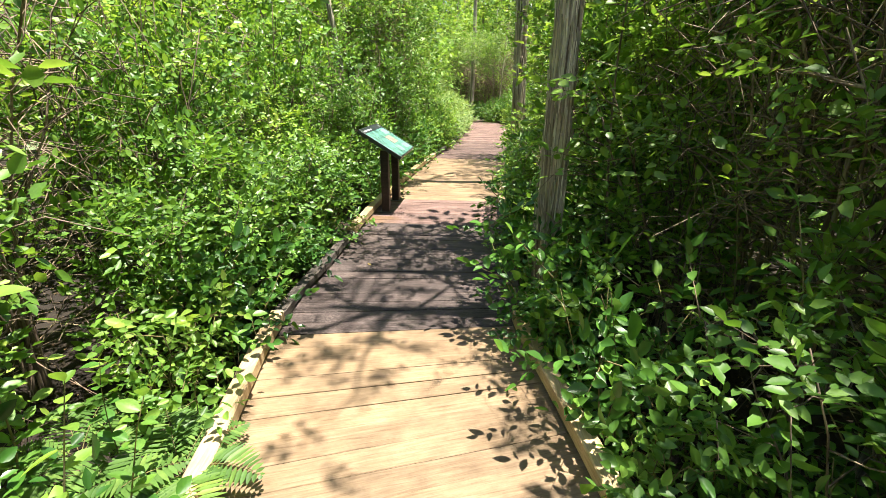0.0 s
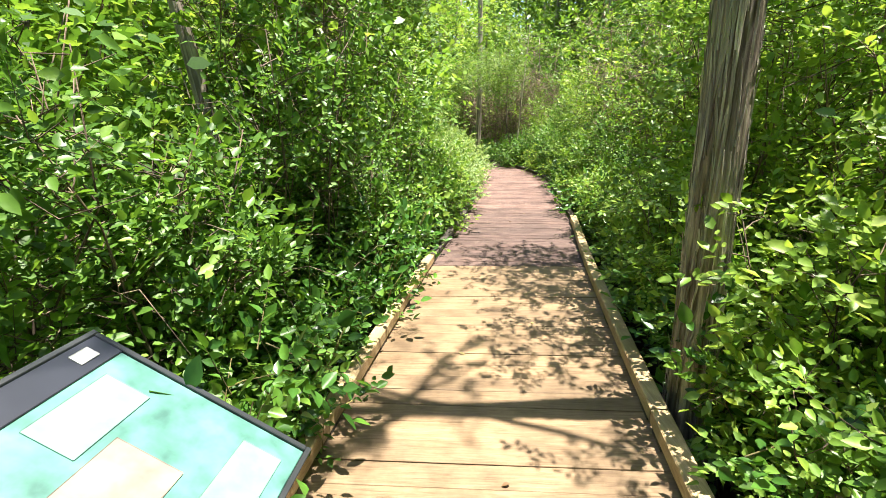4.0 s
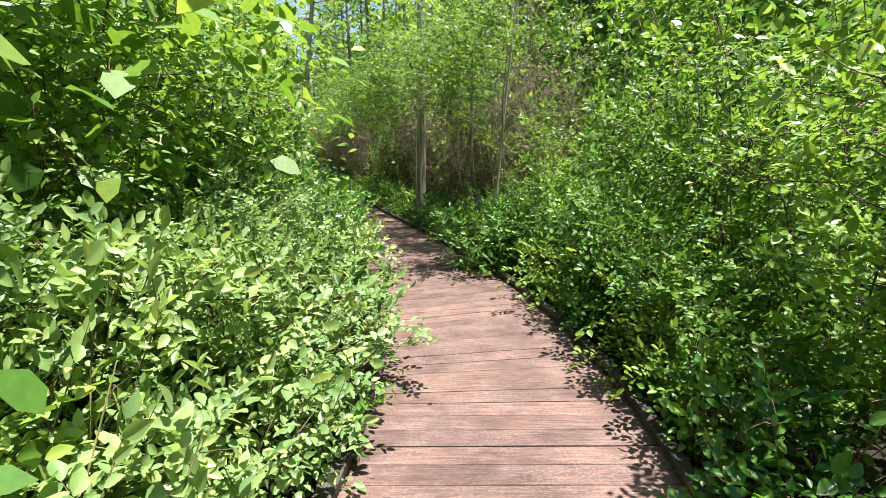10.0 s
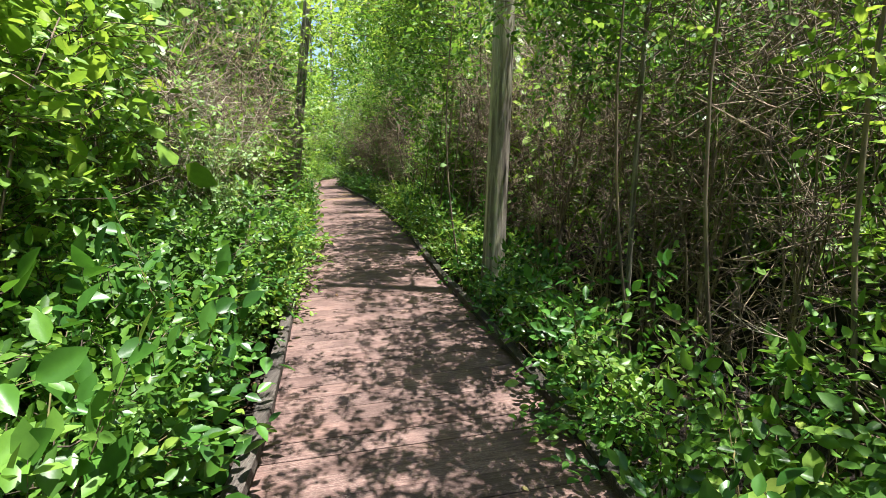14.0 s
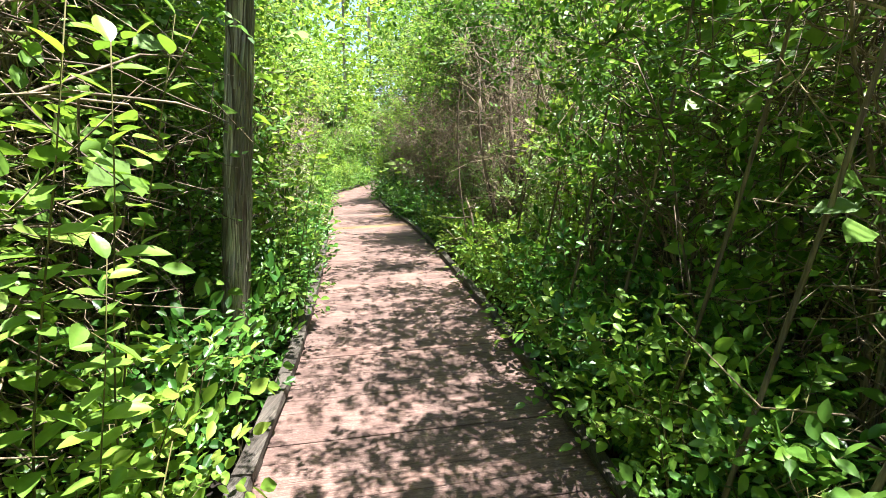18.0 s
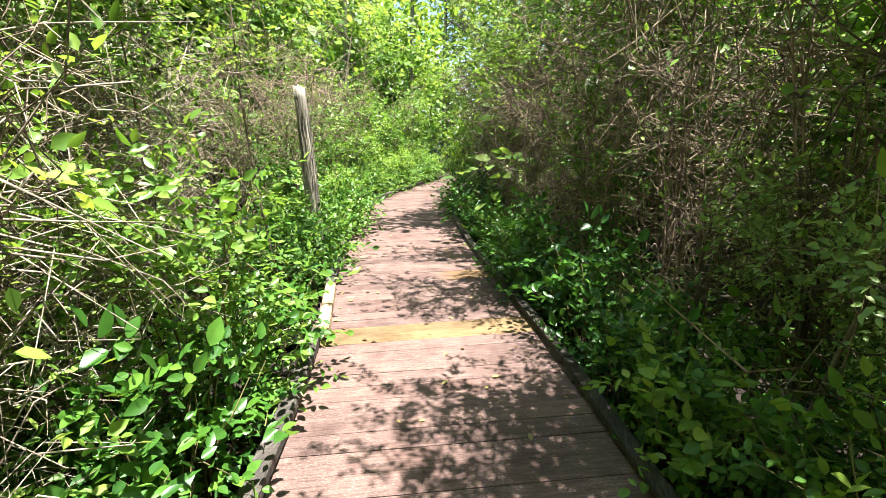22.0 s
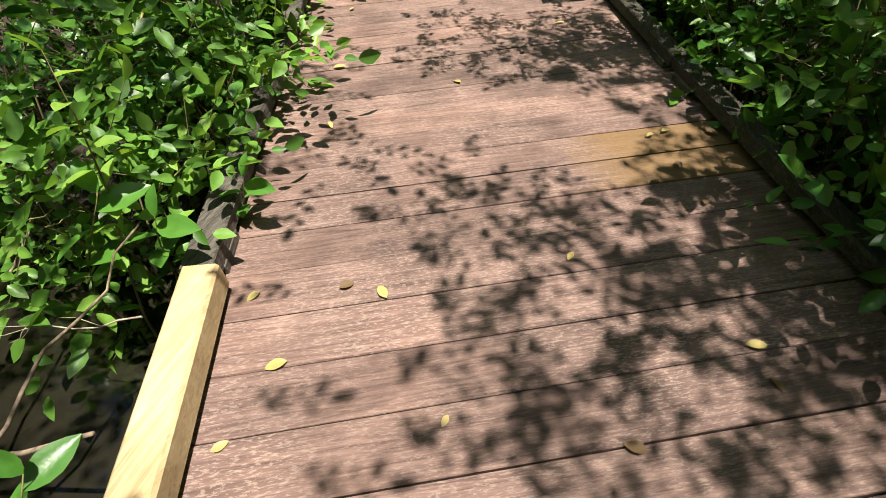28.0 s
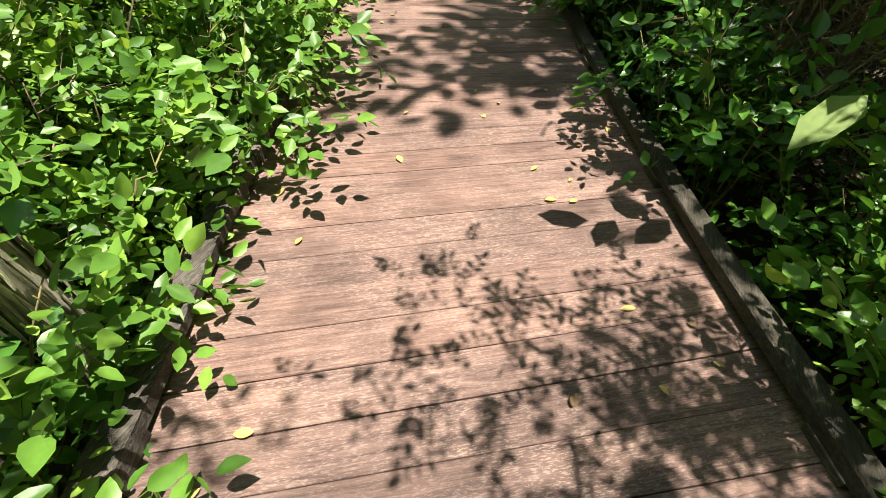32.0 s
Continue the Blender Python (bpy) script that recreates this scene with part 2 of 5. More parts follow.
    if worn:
        # grime and moss that feet never rub off, plus painted edge shade, along both ends
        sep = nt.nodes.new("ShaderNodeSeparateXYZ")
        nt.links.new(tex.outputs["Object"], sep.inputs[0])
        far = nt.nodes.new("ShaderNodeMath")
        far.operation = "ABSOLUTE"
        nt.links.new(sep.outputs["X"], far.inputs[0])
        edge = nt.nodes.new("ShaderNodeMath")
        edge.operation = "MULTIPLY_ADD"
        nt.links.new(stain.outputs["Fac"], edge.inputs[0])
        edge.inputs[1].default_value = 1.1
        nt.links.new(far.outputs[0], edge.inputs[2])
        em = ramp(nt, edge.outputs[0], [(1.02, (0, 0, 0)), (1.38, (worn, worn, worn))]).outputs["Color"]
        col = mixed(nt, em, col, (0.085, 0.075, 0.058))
    if amber:
        # a yellow resin stain that fades in towards one end of the board
        sep = nt.nodes.new("ShaderNodeSeparateXYZ")
        nt.links.new(tex.outputs["Object"], sep.inputs[0])
        along = nt.nodes.new("ShaderNodeMath")
        along.operation = "MULTIPLY_ADD"
        nt.links.new(sep.outputs["X"], along.inputs[0])
        along.inputs[1].default_value = amber
        nt.links.new(tread.outputs["Fac"], along.inputs[2])
        am = ramp(nt, along.outputs[0], [(0.72, (0, 0, 0)), (1.15, (0.75, 0.75, 0.75))]).outputs["Color"]
        col = mixed(nt, am, col, (0.125, 0.072, 0.022))
    nt.links.new(col, b.inputs["Base Color"])
    b.inputs["Roughness"].default_value = rough
    b.inputs["Specular IOR Level"].default_value = 0.3
    bp = add(nt, "ShaderNodeBump", Strength=bump, Distance=0.006)
    relief = nt.nodes.new("ShaderNodeMath")
    relief.operation = "MULTIPLY_ADD"
    nt.links.new(fibre.outputs["Fac"], relief.inputs[0])
    relief.inputs[1].default_value = 0.6
    nt.links.new(grain.outputs["Fac"], relief.inputs[2])
    nt.links.new(relief.outputs[0], bp.inputs["Height"])
    nt.links.new(bp.outputs["Normal"], b.inputs["Normal"])
    return m


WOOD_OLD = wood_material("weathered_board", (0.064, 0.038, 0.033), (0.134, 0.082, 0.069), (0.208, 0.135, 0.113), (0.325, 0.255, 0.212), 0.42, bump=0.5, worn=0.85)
# dark weathered boards, their colour lowered further to hold the shade over them
WOOD_DARK = wood_material("shaded_weathered_board", (0.018, 0.014, 0.012), (0.050, 0.037, 0.033), (0.115, 0.084, 0.074), (0.240, 0.200, 0.175), 0.45, worn=0.5)
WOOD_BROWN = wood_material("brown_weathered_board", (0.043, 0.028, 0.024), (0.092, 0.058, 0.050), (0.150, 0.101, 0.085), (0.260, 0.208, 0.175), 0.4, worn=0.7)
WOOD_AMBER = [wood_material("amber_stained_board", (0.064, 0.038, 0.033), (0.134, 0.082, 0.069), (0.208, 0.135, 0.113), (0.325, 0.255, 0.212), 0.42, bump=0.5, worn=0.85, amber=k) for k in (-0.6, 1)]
WOOD_NEW = wood_material("new_pine_board", (0.140, 0.090, 0.050), (0.212, 0.148, 0.085), (0.262, 0.196, 0.122), (0.150, 0.096, 0.056), 0.25, rough=0.62, bump=0.15)
WOOD_STAINED = wood_material("yellowed_board", (0.085, 0.054, 0.026), (0.160, 0.104, 0.046), (0.225, 0.152, 0.072), (0.24, 0.18, 0.12), 0.5, rough=0.65, worn=0.3)
RAIL_OLD = wood_material("grey_rail", (0.023, 0.020, 0.017), (0.062, 0.052, 0.044), (0.124, 0.106, 0.088), (0.175, 0.175, 0.139), 0.4, bump=0.8, lengthwise=True)
RAIL_NEW = wood_material("new_rail", (0.292, 0.206, 0.107), (0.404, 0.305, 0.168), (0.482, 0.378, 0.232), (0.284, 0.198, 0.103), 0.15, rough=0.6, bump=0.15, lengthwise=True)
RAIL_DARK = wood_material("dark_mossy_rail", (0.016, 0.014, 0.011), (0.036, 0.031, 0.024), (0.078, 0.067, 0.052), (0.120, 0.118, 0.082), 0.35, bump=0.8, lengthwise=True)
POST_BROWN = wood_material("brown_post", (0.010, 0.006, 0.005), (0.021, 0.012, 0.009), (0.040, 0.024, 0.018), (0.060, 0.042, 0.034), 0.2, rough=0.5)


def plain(name, color, rough, metal=0.0, vary=0.12):
    m, nt, b = nodes_of(name)
    tex = nt.nodes.new("ShaderNodeTexCoord")
    noi = add(nt, "ShaderNodeTexNoise", Scale=14.0, Detail=5.0)
    nt.links.new(tex.outputs["Object"], noi.inputs["Vector"])
    lo, hi = tuple(c * (1 - vary) for c in color), tuple(min(1, c * (1 + vary)) for c in color)
    nt.links.new(ramp(nt, noi.outputs["Fac"], [(0.3, lo), (0.7, hi)]).outputs["Color"], b.inputs["Base Color"])
    b.inputs["Roughness"].default_value, b.inputs["Metallic"].default_value = rough, metal
    return m


WATER = plain("bog_water", (0.010, 0.009, 0.006), 0.07)
STEEL_DARK = plain("dark_steel", (0.035, 0.04, 0.042), 0.4, 0.4)
PRINT_TEAL = plain("teal_print", (0.075, 0.200, 0.160), 0.3, vary=0.45)
PRINT_DARK = plain("dark_print", (0.020, 0.023, 0.030), 0.3)
PRINT_WHITE = plain("white_print", (0.33, 0.35, 0.34), 0.35)
PRINT_RED = plain("rosy_print", (0.21, 0.185, 0.150), 0.35, vary=0.3)
PRINT_PALE = plain("pale_print", (0.145, 0.270, 0.225), 0.35, vary=0.2)

gm, gnt, gb = nodes_of("forest_floor")
gtex = gnt.nodes.new("ShaderNodeTexCoord")
g1 = add(gnt, "ShaderNodeTexNoise", Scale=18.0, Detail=8.0, Roughness=0.7)
g2 = add(gnt, "ShaderNodeTexNoise", Scale=0.8, Detail=4.0)
for gn in (g1, g2):
    gnt.links.new(gtex.outputs["Object"], gn.inputs["Vector"])
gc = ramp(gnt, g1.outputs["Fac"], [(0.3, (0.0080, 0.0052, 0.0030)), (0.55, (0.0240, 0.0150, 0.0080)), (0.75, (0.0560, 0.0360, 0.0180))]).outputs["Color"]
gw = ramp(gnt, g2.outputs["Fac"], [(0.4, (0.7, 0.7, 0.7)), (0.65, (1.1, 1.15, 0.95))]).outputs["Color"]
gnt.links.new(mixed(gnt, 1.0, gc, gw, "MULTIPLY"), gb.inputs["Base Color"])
gb.inputs["Roughness"].default_value = 0.95
gbp = add(gnt, "ShaderNodeBump", Strength=0.8, Distance=0.05)
gnt.links.new(g1.outputs["Fac"], gbp.inputs["Height"])
gnt.links.new(gbp.outputs["Normal"], gb.inputs["Normal"])
GROUND = gm


# ---- mesh helpers ----
def mesh_of(name, verts, faces, material):
    me = bpy.data.meshes.new(name)
    me.from_pydata([tuple(v) for v in verts], [], faces)
    me.materials.append(material)
    return me


def part(name, bm, material, parent, label=""):
    """One mesh object under a thing or a part; bm: a bmesh or a ready mesh."""
    if isinstance(bm, bmesh.types.BMesh):
        me = bpy.data.meshes.new(name)
        bm.to_mesh(me)
        bm.free()
        me.materials.append(material)
    else:
        me = bm
    ob = new(name, me)
    ob.parent = parent
    if label:
        tagged(ob, label)
    return ob


def box(lx, ly, lz, bevel=0.004, centre=(0, 0, 0), m=None):
    bm = bmesh.new()
    bmesh.ops.create_cube(bm, size=1)
    bmesh.ops.scale(bm, vec=(lx, ly, lz), verts=bm.verts)
    if bevel:
        bmesh.ops.bevel(bm, geom=list(bm.edges), offset=bevel, segments=1, affect="EDGES")
    bmesh.ops.translate(bm, vec=centre, verts=bm.verts)
    if m is not None:
        bmesh.ops.transform(bm, matrix=m, verts=bm.verts)
    return bm


def unit(v):
    return v / np.maximum(np.linalg.norm(v, axis=-1, keepdims=True), 1e-9)


class Growth:
    """Collects leaves and branches of one plant."""

    def __init__(self, seed):
        self.rng = np.random.default_rng(seed)
        self.leaf_rows, self.tubes = [], []

    def leaves(self, pos, way, up, length, width, droop=0.12, fold=0.16):
        self.leaf_rows.append((pos, way, up, np.broadcast_to(length, len(pos)), np.broadcast_to(width, len(pos)), droop, fold))

    def tube(self, points, radii, sides=5):
        self.tubes.append((np.asarray(points, float), np.asarray(radii, float), sides))

    def kite_mesh(self, name, material):
        """Far leaves: one bent six-cornered blade each."""
        all_v, count = [], 0
        for pos, way, up, length, width, droop, fold in self.leaf_rows:
            way = unit(way)
            side = unit(np.cross(way, up))
            nrm = np.cross(side, way)
            L, W = length[:, None], width[:, None]
            all_v.append(np.stack([pos + way * L * a + side * W * s + nrm * W * h for a, s, h in ((0, 0, 0), (0.28, 0.44, fold), (0.68, 0.42, fold * 0.6), (1.0, 0, -droop), (0.68, -0.42, fold * 0.6), (0.28, -0.44, fold))], 1).reshape(-1, 3))
            count += len(pos)
        v = np.concatenate(all_v)
        return self.blades(name, material, v, np.arange(count * 6), count, 6)

    def blades(self, name, material, v, quads, faces, corners=4):
        me = bpy.data.meshes.new(name)
        me.vertices.add(len(v))
        me.vertices.foreach_set("co", v.astype(np.float32).ravel())
        me.loops.add(len(quads))
        me.loops.foreach_set("vertex_index", quads.astype(np.int32))
        me.polygons.add(faces)
        me.polygons.foreach_set("loop_start", np.arange(0, faces * corners, corners, dtype=np.int32))
        me.update(calc_edges=True)
        me.materials.append(material)
        return me

    def leaf_mesh(self, name, material, fine=False):
        """Leaves folded along the midrib; fine: with rounder outlines."""
        outline = [(0.1, 0.24), (0.3, 0.47), (0.56, 0.48), (0.82, 0.24)] if fine else [(0.28, 0.48), (0.66, 0.4)]
        rim = [(0, 0, 0)] + [(a, s, 1) for a, s in outline] + [(1, 0, 0)] + [(a, -s, 1) for a, s in outline[::-1]]
        all_v, count = [], 0
        for pos, way, up, length, width, droop, fold in self.leaf_rows:
            way = unit(way)
            side = unit(np.cross(way, up))
            nrm = np.cross(side, way)
            L, W = length[:, None], width[:, None]
            rows = []
            for a, s, h in rim:
                rows.append(pos + way * L * a + side * W * s + nrm * W * (h * fold * 2 * abs(s) - droop * a * a))
            all_v.append(np.stack(rows, 1).reshape(-1, 3))
            count += len(pos)
        v = np.concatenate(all_v)
        k = len(rim)
        base = (np.arange(count) * k)[:, None]
        half = k // 2 + 1
        quads = np.concatenate([base + np.arange(half), base + np.r_[0, np.arange(half - 1, k)]], 1).reshape(-1)
        me = self.blades(name, material, v, quads, count * 2, half)
        me.polygons.foreach_set("use_smooth", [True] * len(me.polygons))
        return me

    def tube_mesh(self, name, material, which=None):
        verts, faces = [], []
        for points, radii, sides in self.tubes if which is None else which:
            ahead = unit(np.gradient(points, axis=0))
            ref = np.where(np.abs(ahead[:, 2:3]) > 0.9, (1.0, 0, 0), (0, 0, 1.0))
            a = unit(np.cross(ahead, ref))
            b = np.cross(ahead, a)
            start = len(verts)
            for i, p in enumerate(points):
                for k in range(sides):
                    w = 2 * math.pi * k / sides
                    verts.append(p + radii[i] * (math.cos(w) * a[i] + math.sin(w) * b[i]))
            for i in range(len(points) - 1):
                for k in range(sides):
                    n = (k + 1) % sides
                    faces.append((start + i * sides + k, start + i * sides + n, start + (i + 1) * sides + n, start + (i + 1) * sides + k))
            if sides > 3:
                faces.append(tuple(start + (len(points) - 1) * sides + k for k in range(sides)))
        me = mesh_of(name, verts, faces, material)
        me.polygons.foreach_set("use_smooth", [True] * len(me.polygons))
        return me

    def spray(self, start, way, length, n, leaf, ratio=0.5, face=(0, 0, 0), bare=0.15, twig=0.0022, tube=True):
        """A leafy twig: leaves alternate along it and one stands at its tip. face: the open side to which they turn besides upwards."""
        r = self.rng
        way = unit(np.asarray(way, float))
        f = np.linspace(bare, 1, n)
        bend = np.array([0, 0, -0.18]) * length
        pos = start + way * length * f[:, None] + bend * (f ** 2)[:, None]
        side = unit(np.cross(way, (0, 0, 1.0)) + r.normal(0, 0.15, 3))
        sgn = np.where(np.arange(n) % 2, 1.0, -1.0)[:, None]
        d = way * 0.6 + side * sgn * 0.85 + r.normal(0, 0.22, (n, 3)) - np.array([0, 0, 0.1])
        d[-1] = way + r.normal(0, 0.1, 3)
        up = np.array([0, 0, 0.75]) + np.asarray(face) + r.normal(0, 0.2, 3) + r.normal(0, 0.3, (n, 3))
        L = leaf * r.uniform(0.6, 1.15, n) * (1 - 0.25 * (1 - f))
        self.leaves(pos, d, up, L, L * ratio * r.uniform(0.85, 1.15, n))
        if tube:
            k = np.linspace(0, 1, 2)[:, None]
            self.tube(start + way * length * k + bend * k ** 2, np.array([1.4, 0.4]) * twig, 3)


def shrub(name, seed, label, material, height, spread, stems, branches, sprays, leaf, per=9, ratio=0.5, low=0.15, bark=TWIG, twiggy=0, lean=0.35, far=False, fine=False, joined=False):
    """A bush: stems from one foot, branches, leafy sprays and, where it is twiggy, bare twigs. low: the share of the stem without leaves."""
    g = Growth(seed)
    r = g.rng
    base = tagged(new(name), label, "shrub")
    mats = []
    for s in range(stems):
        w = 2 * math.pi * (s + r.uniform(-0.3, 0.3)) / stems
        out = np.array([math.cos(w), math.sin(w), 0.0])
        top = out * spread * r.uniform(0.35, 0.9) + np.array([0, 0, height * r.uniform(0.75, 1.0)])
        k = np.linspace(0, 1, 6)[:, None]
        pts = out * 0.04 + top * k - out * spread * lean * (k * (1 - k)) + r.normal(0, 0.022 * height, (6, 3)) * k
        rad = np.linspace(1.0, 0.25, 6) * (0.004 + 0.0036 * height)
        mine = len(g.tubes)
        g.tube(pts, rad, 4)
        for _ in range(branches):
            f = low + (1 - low) * r.uniform(0, 1) ** 0.8
            p = np.array([np.interp(f, k[:, 0], pts[:, c]) for c in range(3)])
            v = r.normal(0, 1, 3)
            v[2] = abs(v[2]) * 0.5 + 0.15
            v = unit(v + out * 0.5)
            ln = spread * r.uniform(0.35, 0.75) * (1.15 - 0.5 * f)
            q = np.linspace(0, 1, 4)[:, None]
            bp = p + v * ln * q + np.array([0, 0, 0.12 * ln]) * q ** 2 + r.normal(0, 0.02, (4, 3)) * q
            if not far and r.uniform() < (0.4 if height < 1.2 else 1.0):
                g.tube(bp, np.linspace(1, 0.35, 4) * (0.0026 + 0.001 * height), 3)
            for _ in range(sprays):
                h = r.uniform(0.2, 1.0) if r.uniform() < 0.3 else r.uniform(0.7, 1.0)
                sp = np.array([np.interp(h, q[:, 0], bp[:, c]) for c in range(3)])
                sv = unit(v * 0.5 + r.normal(0, 0.75, 3) + np.array([0, 0, 0.3]))
                g.spray(sp, sv, leaf * r.uniform(2.4, 4.2), per, leaf, ratio, unit(sp * (1, 1, 0)) * 0.4, tube=not far and r.uniform() < 0.25)
            for _ in range(twiggy):
                h = r.uniform(0.1, 1.0)
                sp = np.array([np.interp(h, q[:, 0], bp[:, c]) for c in range(3)])
                sv = unit(r.normal(0, 1, 3) * np.array([1.0, 1.0, 0.6]) + np.array([0, 0, 0.1]))
                tl = r.uniform(0.2, 0.6)
                bow = r.normal(0, 0.16, 3) * tl
                g.tube(np.array([sp, sp + sv * tl * 0.5 + bow, sp + sv * tl - (0, 0, 0.12 * tl)]), np.array([0.0036, 0.0028, 0.0013]), 3)
        if not joined:
            part("stem", g.tube_mesh("stem", bark, g.tubes[mine:]), bark, base)
    if joined:
        tagged(part("branching", g.tube_mesh("branching", bark), bark, base), kind="stuff")
    if g.leaf_rows:
        tagged(part("foliage", g.kite_mesh("foliage", material) if far else g.leaf_mesh("foliage", material, fine), material, base), kind="stuff")
    return base


# ---- the boardwalk's line ----
LINE = [(0.1, -6.0), (0.05, -3.0), (-0.05, 0.0), (-0.15, 1.45), (-0.29, 2.8), (-0.2, 3.9), (-0.07, 5.6), (0.13, 7.2), (0.62, 10.06), (1.05, 12.2), (1.34, 14.0),
        (1.5, 15.2), (1.72, 16.8), (1.67, 18.3), (1.48, 19.5), (1.17, 20.7), (0.88, 22.0), (0.28, 24.0), (-0.02, 25.0), (-0.56, 26.95), (-0.92, 28.2), (-1.45, 29.8),
        (-1.98, 31.3), (-2.63, 33.0), (-3.16, 34.2), (-3.75, 35.5), (-4.3, 36.8), (-4.85, 38.3), (-5.25, 40.0), (-5.4, 42.0), (-5.35, 44.5), (-5.0, 48.0), (-4.4, 51.0)]


def smooth_line(points, step=0.02):
    p = np.array(points)
    out = []
    for i in range(len(p) - 1):
        a, b, c, d = p[max(i - 1, 0)], p[i], p[i + 1], p[min(i + 2, len(p) - 1)]
        t = np.linspace(0, 1, 60, endpoint=False)[:, None]
        out.append(0.5 * (2 * b + (c - a) * t + (2 * a - 5 * b + 4 * c - d) * t ** 2 + (3 * b - a - 3 * c + d) * t ** 3))
    q = np.concatenate(out)
    s = np.r_[0, np.cumsum(np.linalg.norm(np.diff(q, axis=0), axis=1))]
    at = np.arange(0, s[-1], step)
    return at, np.c_[np.interp(at, s, q[:, 0]), np.interp(at, s, q[:, 1])]


S_AT, S_XY = smooth_line(LINE)
S_DIR = unit(np.gradient(S_XY, axis=0))


def on_line(s, off=0.0):
    """Place and heading (radians) at s metres along the boardwalk, off metres to its right."""
    x, y = np.interp(s, S_AT, S_XY[:, 0]), np.interp(s, S_AT, S_XY[:, 1])
    a = math.atan2(np.interp(s, S_AT, S_DIR[:, 1]), np.interp(s, S_AT, S_DIR[:, 0]))
    return x + off * math.sin(a), y - off * math.cos(a), a


def s_of(y):
    """How far along the boardwalk its middle reaches y."""
    return float(np.interp(y, S_XY[:, 1], S_AT))


HALF = 0.78
GROUND_Z = -0.32

# ---- ground: one sheet to the horizon ----
gv, gf = [], []
xs = np.unique(np.concatenate([np.linspace(-900, -40, 14), np.linspace(-40, 40, 81), np.linspace(40, 900, 14)]))
ys = np.unique(np.concatenate([np.linspace(-900, -25, 14), np.linspace(-25, 70, 96), np.linspace(70, 900, 14)]))
for y in ys:
    for x in xs:
        gv.append((x, y, GROUND_Z - 0.06 + 0.12 * noise.noise(Vector((x * 0.6, y * 0.6, 0)))))
for j in range(len(ys) - 1):
    for i in range(len(xs) - 1):
        a = j * len(xs) + i
        gf.append((a, a + 1, a + 1 + len(xs), a + len(xs)))
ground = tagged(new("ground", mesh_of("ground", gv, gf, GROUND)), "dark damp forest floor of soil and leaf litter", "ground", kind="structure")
ground.data.polygons.foreach_set("use_smooth", [True] * len(gf))

# ---- boardwalk ----
boardwalk = tagged(new("boardwalk"), "narrow wooden boardwalk of cross planks, part weathered, part new", "boardwalk", kind="structure")
PITCH = 0.146


def plank_mesh(name, length, seed, material, depth=0.1430, fan=0.0):
    """A board; fan: degrees by which its two long edges open, where the walk bends."""
    r = random.Random(seed)
    depth += r.uniform(-0.0025, 0.002)
    bm = box(length, depth, 0.038, 0.0018, (r.uniform(-0.012, 0.012), 0, -0.019))
    for v in bm.verts:
        v.co.y += math.copysign(0.5, v.co.y) * v.co.x * math.tan(radians(fan))
        v.co.z += r.uniform(-0.0012, 0.0012) - 0.0015 * math.cos(v.co.x * 3 + seed)
        v.co.y += r.uniform(-0.001, 0.001)
    me = bpy.data.meshes.new(name)
    bm.to_mesh(me)
    bm.free()
    me.materials.append(material)
    return me


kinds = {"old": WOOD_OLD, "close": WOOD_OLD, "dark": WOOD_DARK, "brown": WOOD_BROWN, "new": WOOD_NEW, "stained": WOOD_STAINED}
BOARD = {"old": 0.1408, "brown": 0.1398, "dark": 0.1408}   # narrower boards leave wider joints
plank_meshes = {k: [plank_mesh("plank", 1.77, i, m, BOARD.get(k, 0.143)) for i in range(7)] for k, m in kinds.items()}


def wood_at(y):
    if y < 2.79 or 6.32 < y < 10.06:
        return "new"
    if 33.5 < y < 33.8:
        return "stained"
    if 10.06 <= y < 13.2:
        return "brown"
    # dark old boards with shade put into their colour
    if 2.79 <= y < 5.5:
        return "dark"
    return "old" if y < 17 else "close"


def lie(y):
    """Degrees by which the planks are turned at y: they keep one direction for a stretch and fan where the walk bends."""
    return float(np.interp(y, (1.7, 2.2, 2.8, 3.6, 5.5, 8.0, 9.9, 11.5, 13.2, 14.0, 16.6, 18.0, 19.5, 23.0, 28.0, 31.0, 33.0, 34.2, 35.2, 35.7, 36.6, 38.0, 40.0, 42.0),
                           (15.0, 10.0, 5.0, 0.0, -3.0, -4.9, -3.5, -8.0, -10.5, -4.5, -4.3, 10.0, 14.0, 17.0, 18.0, 22.0, 25.0, 28.2, 29.0, 31.4, 29.5, 24.0, 12.0, 1.0)))


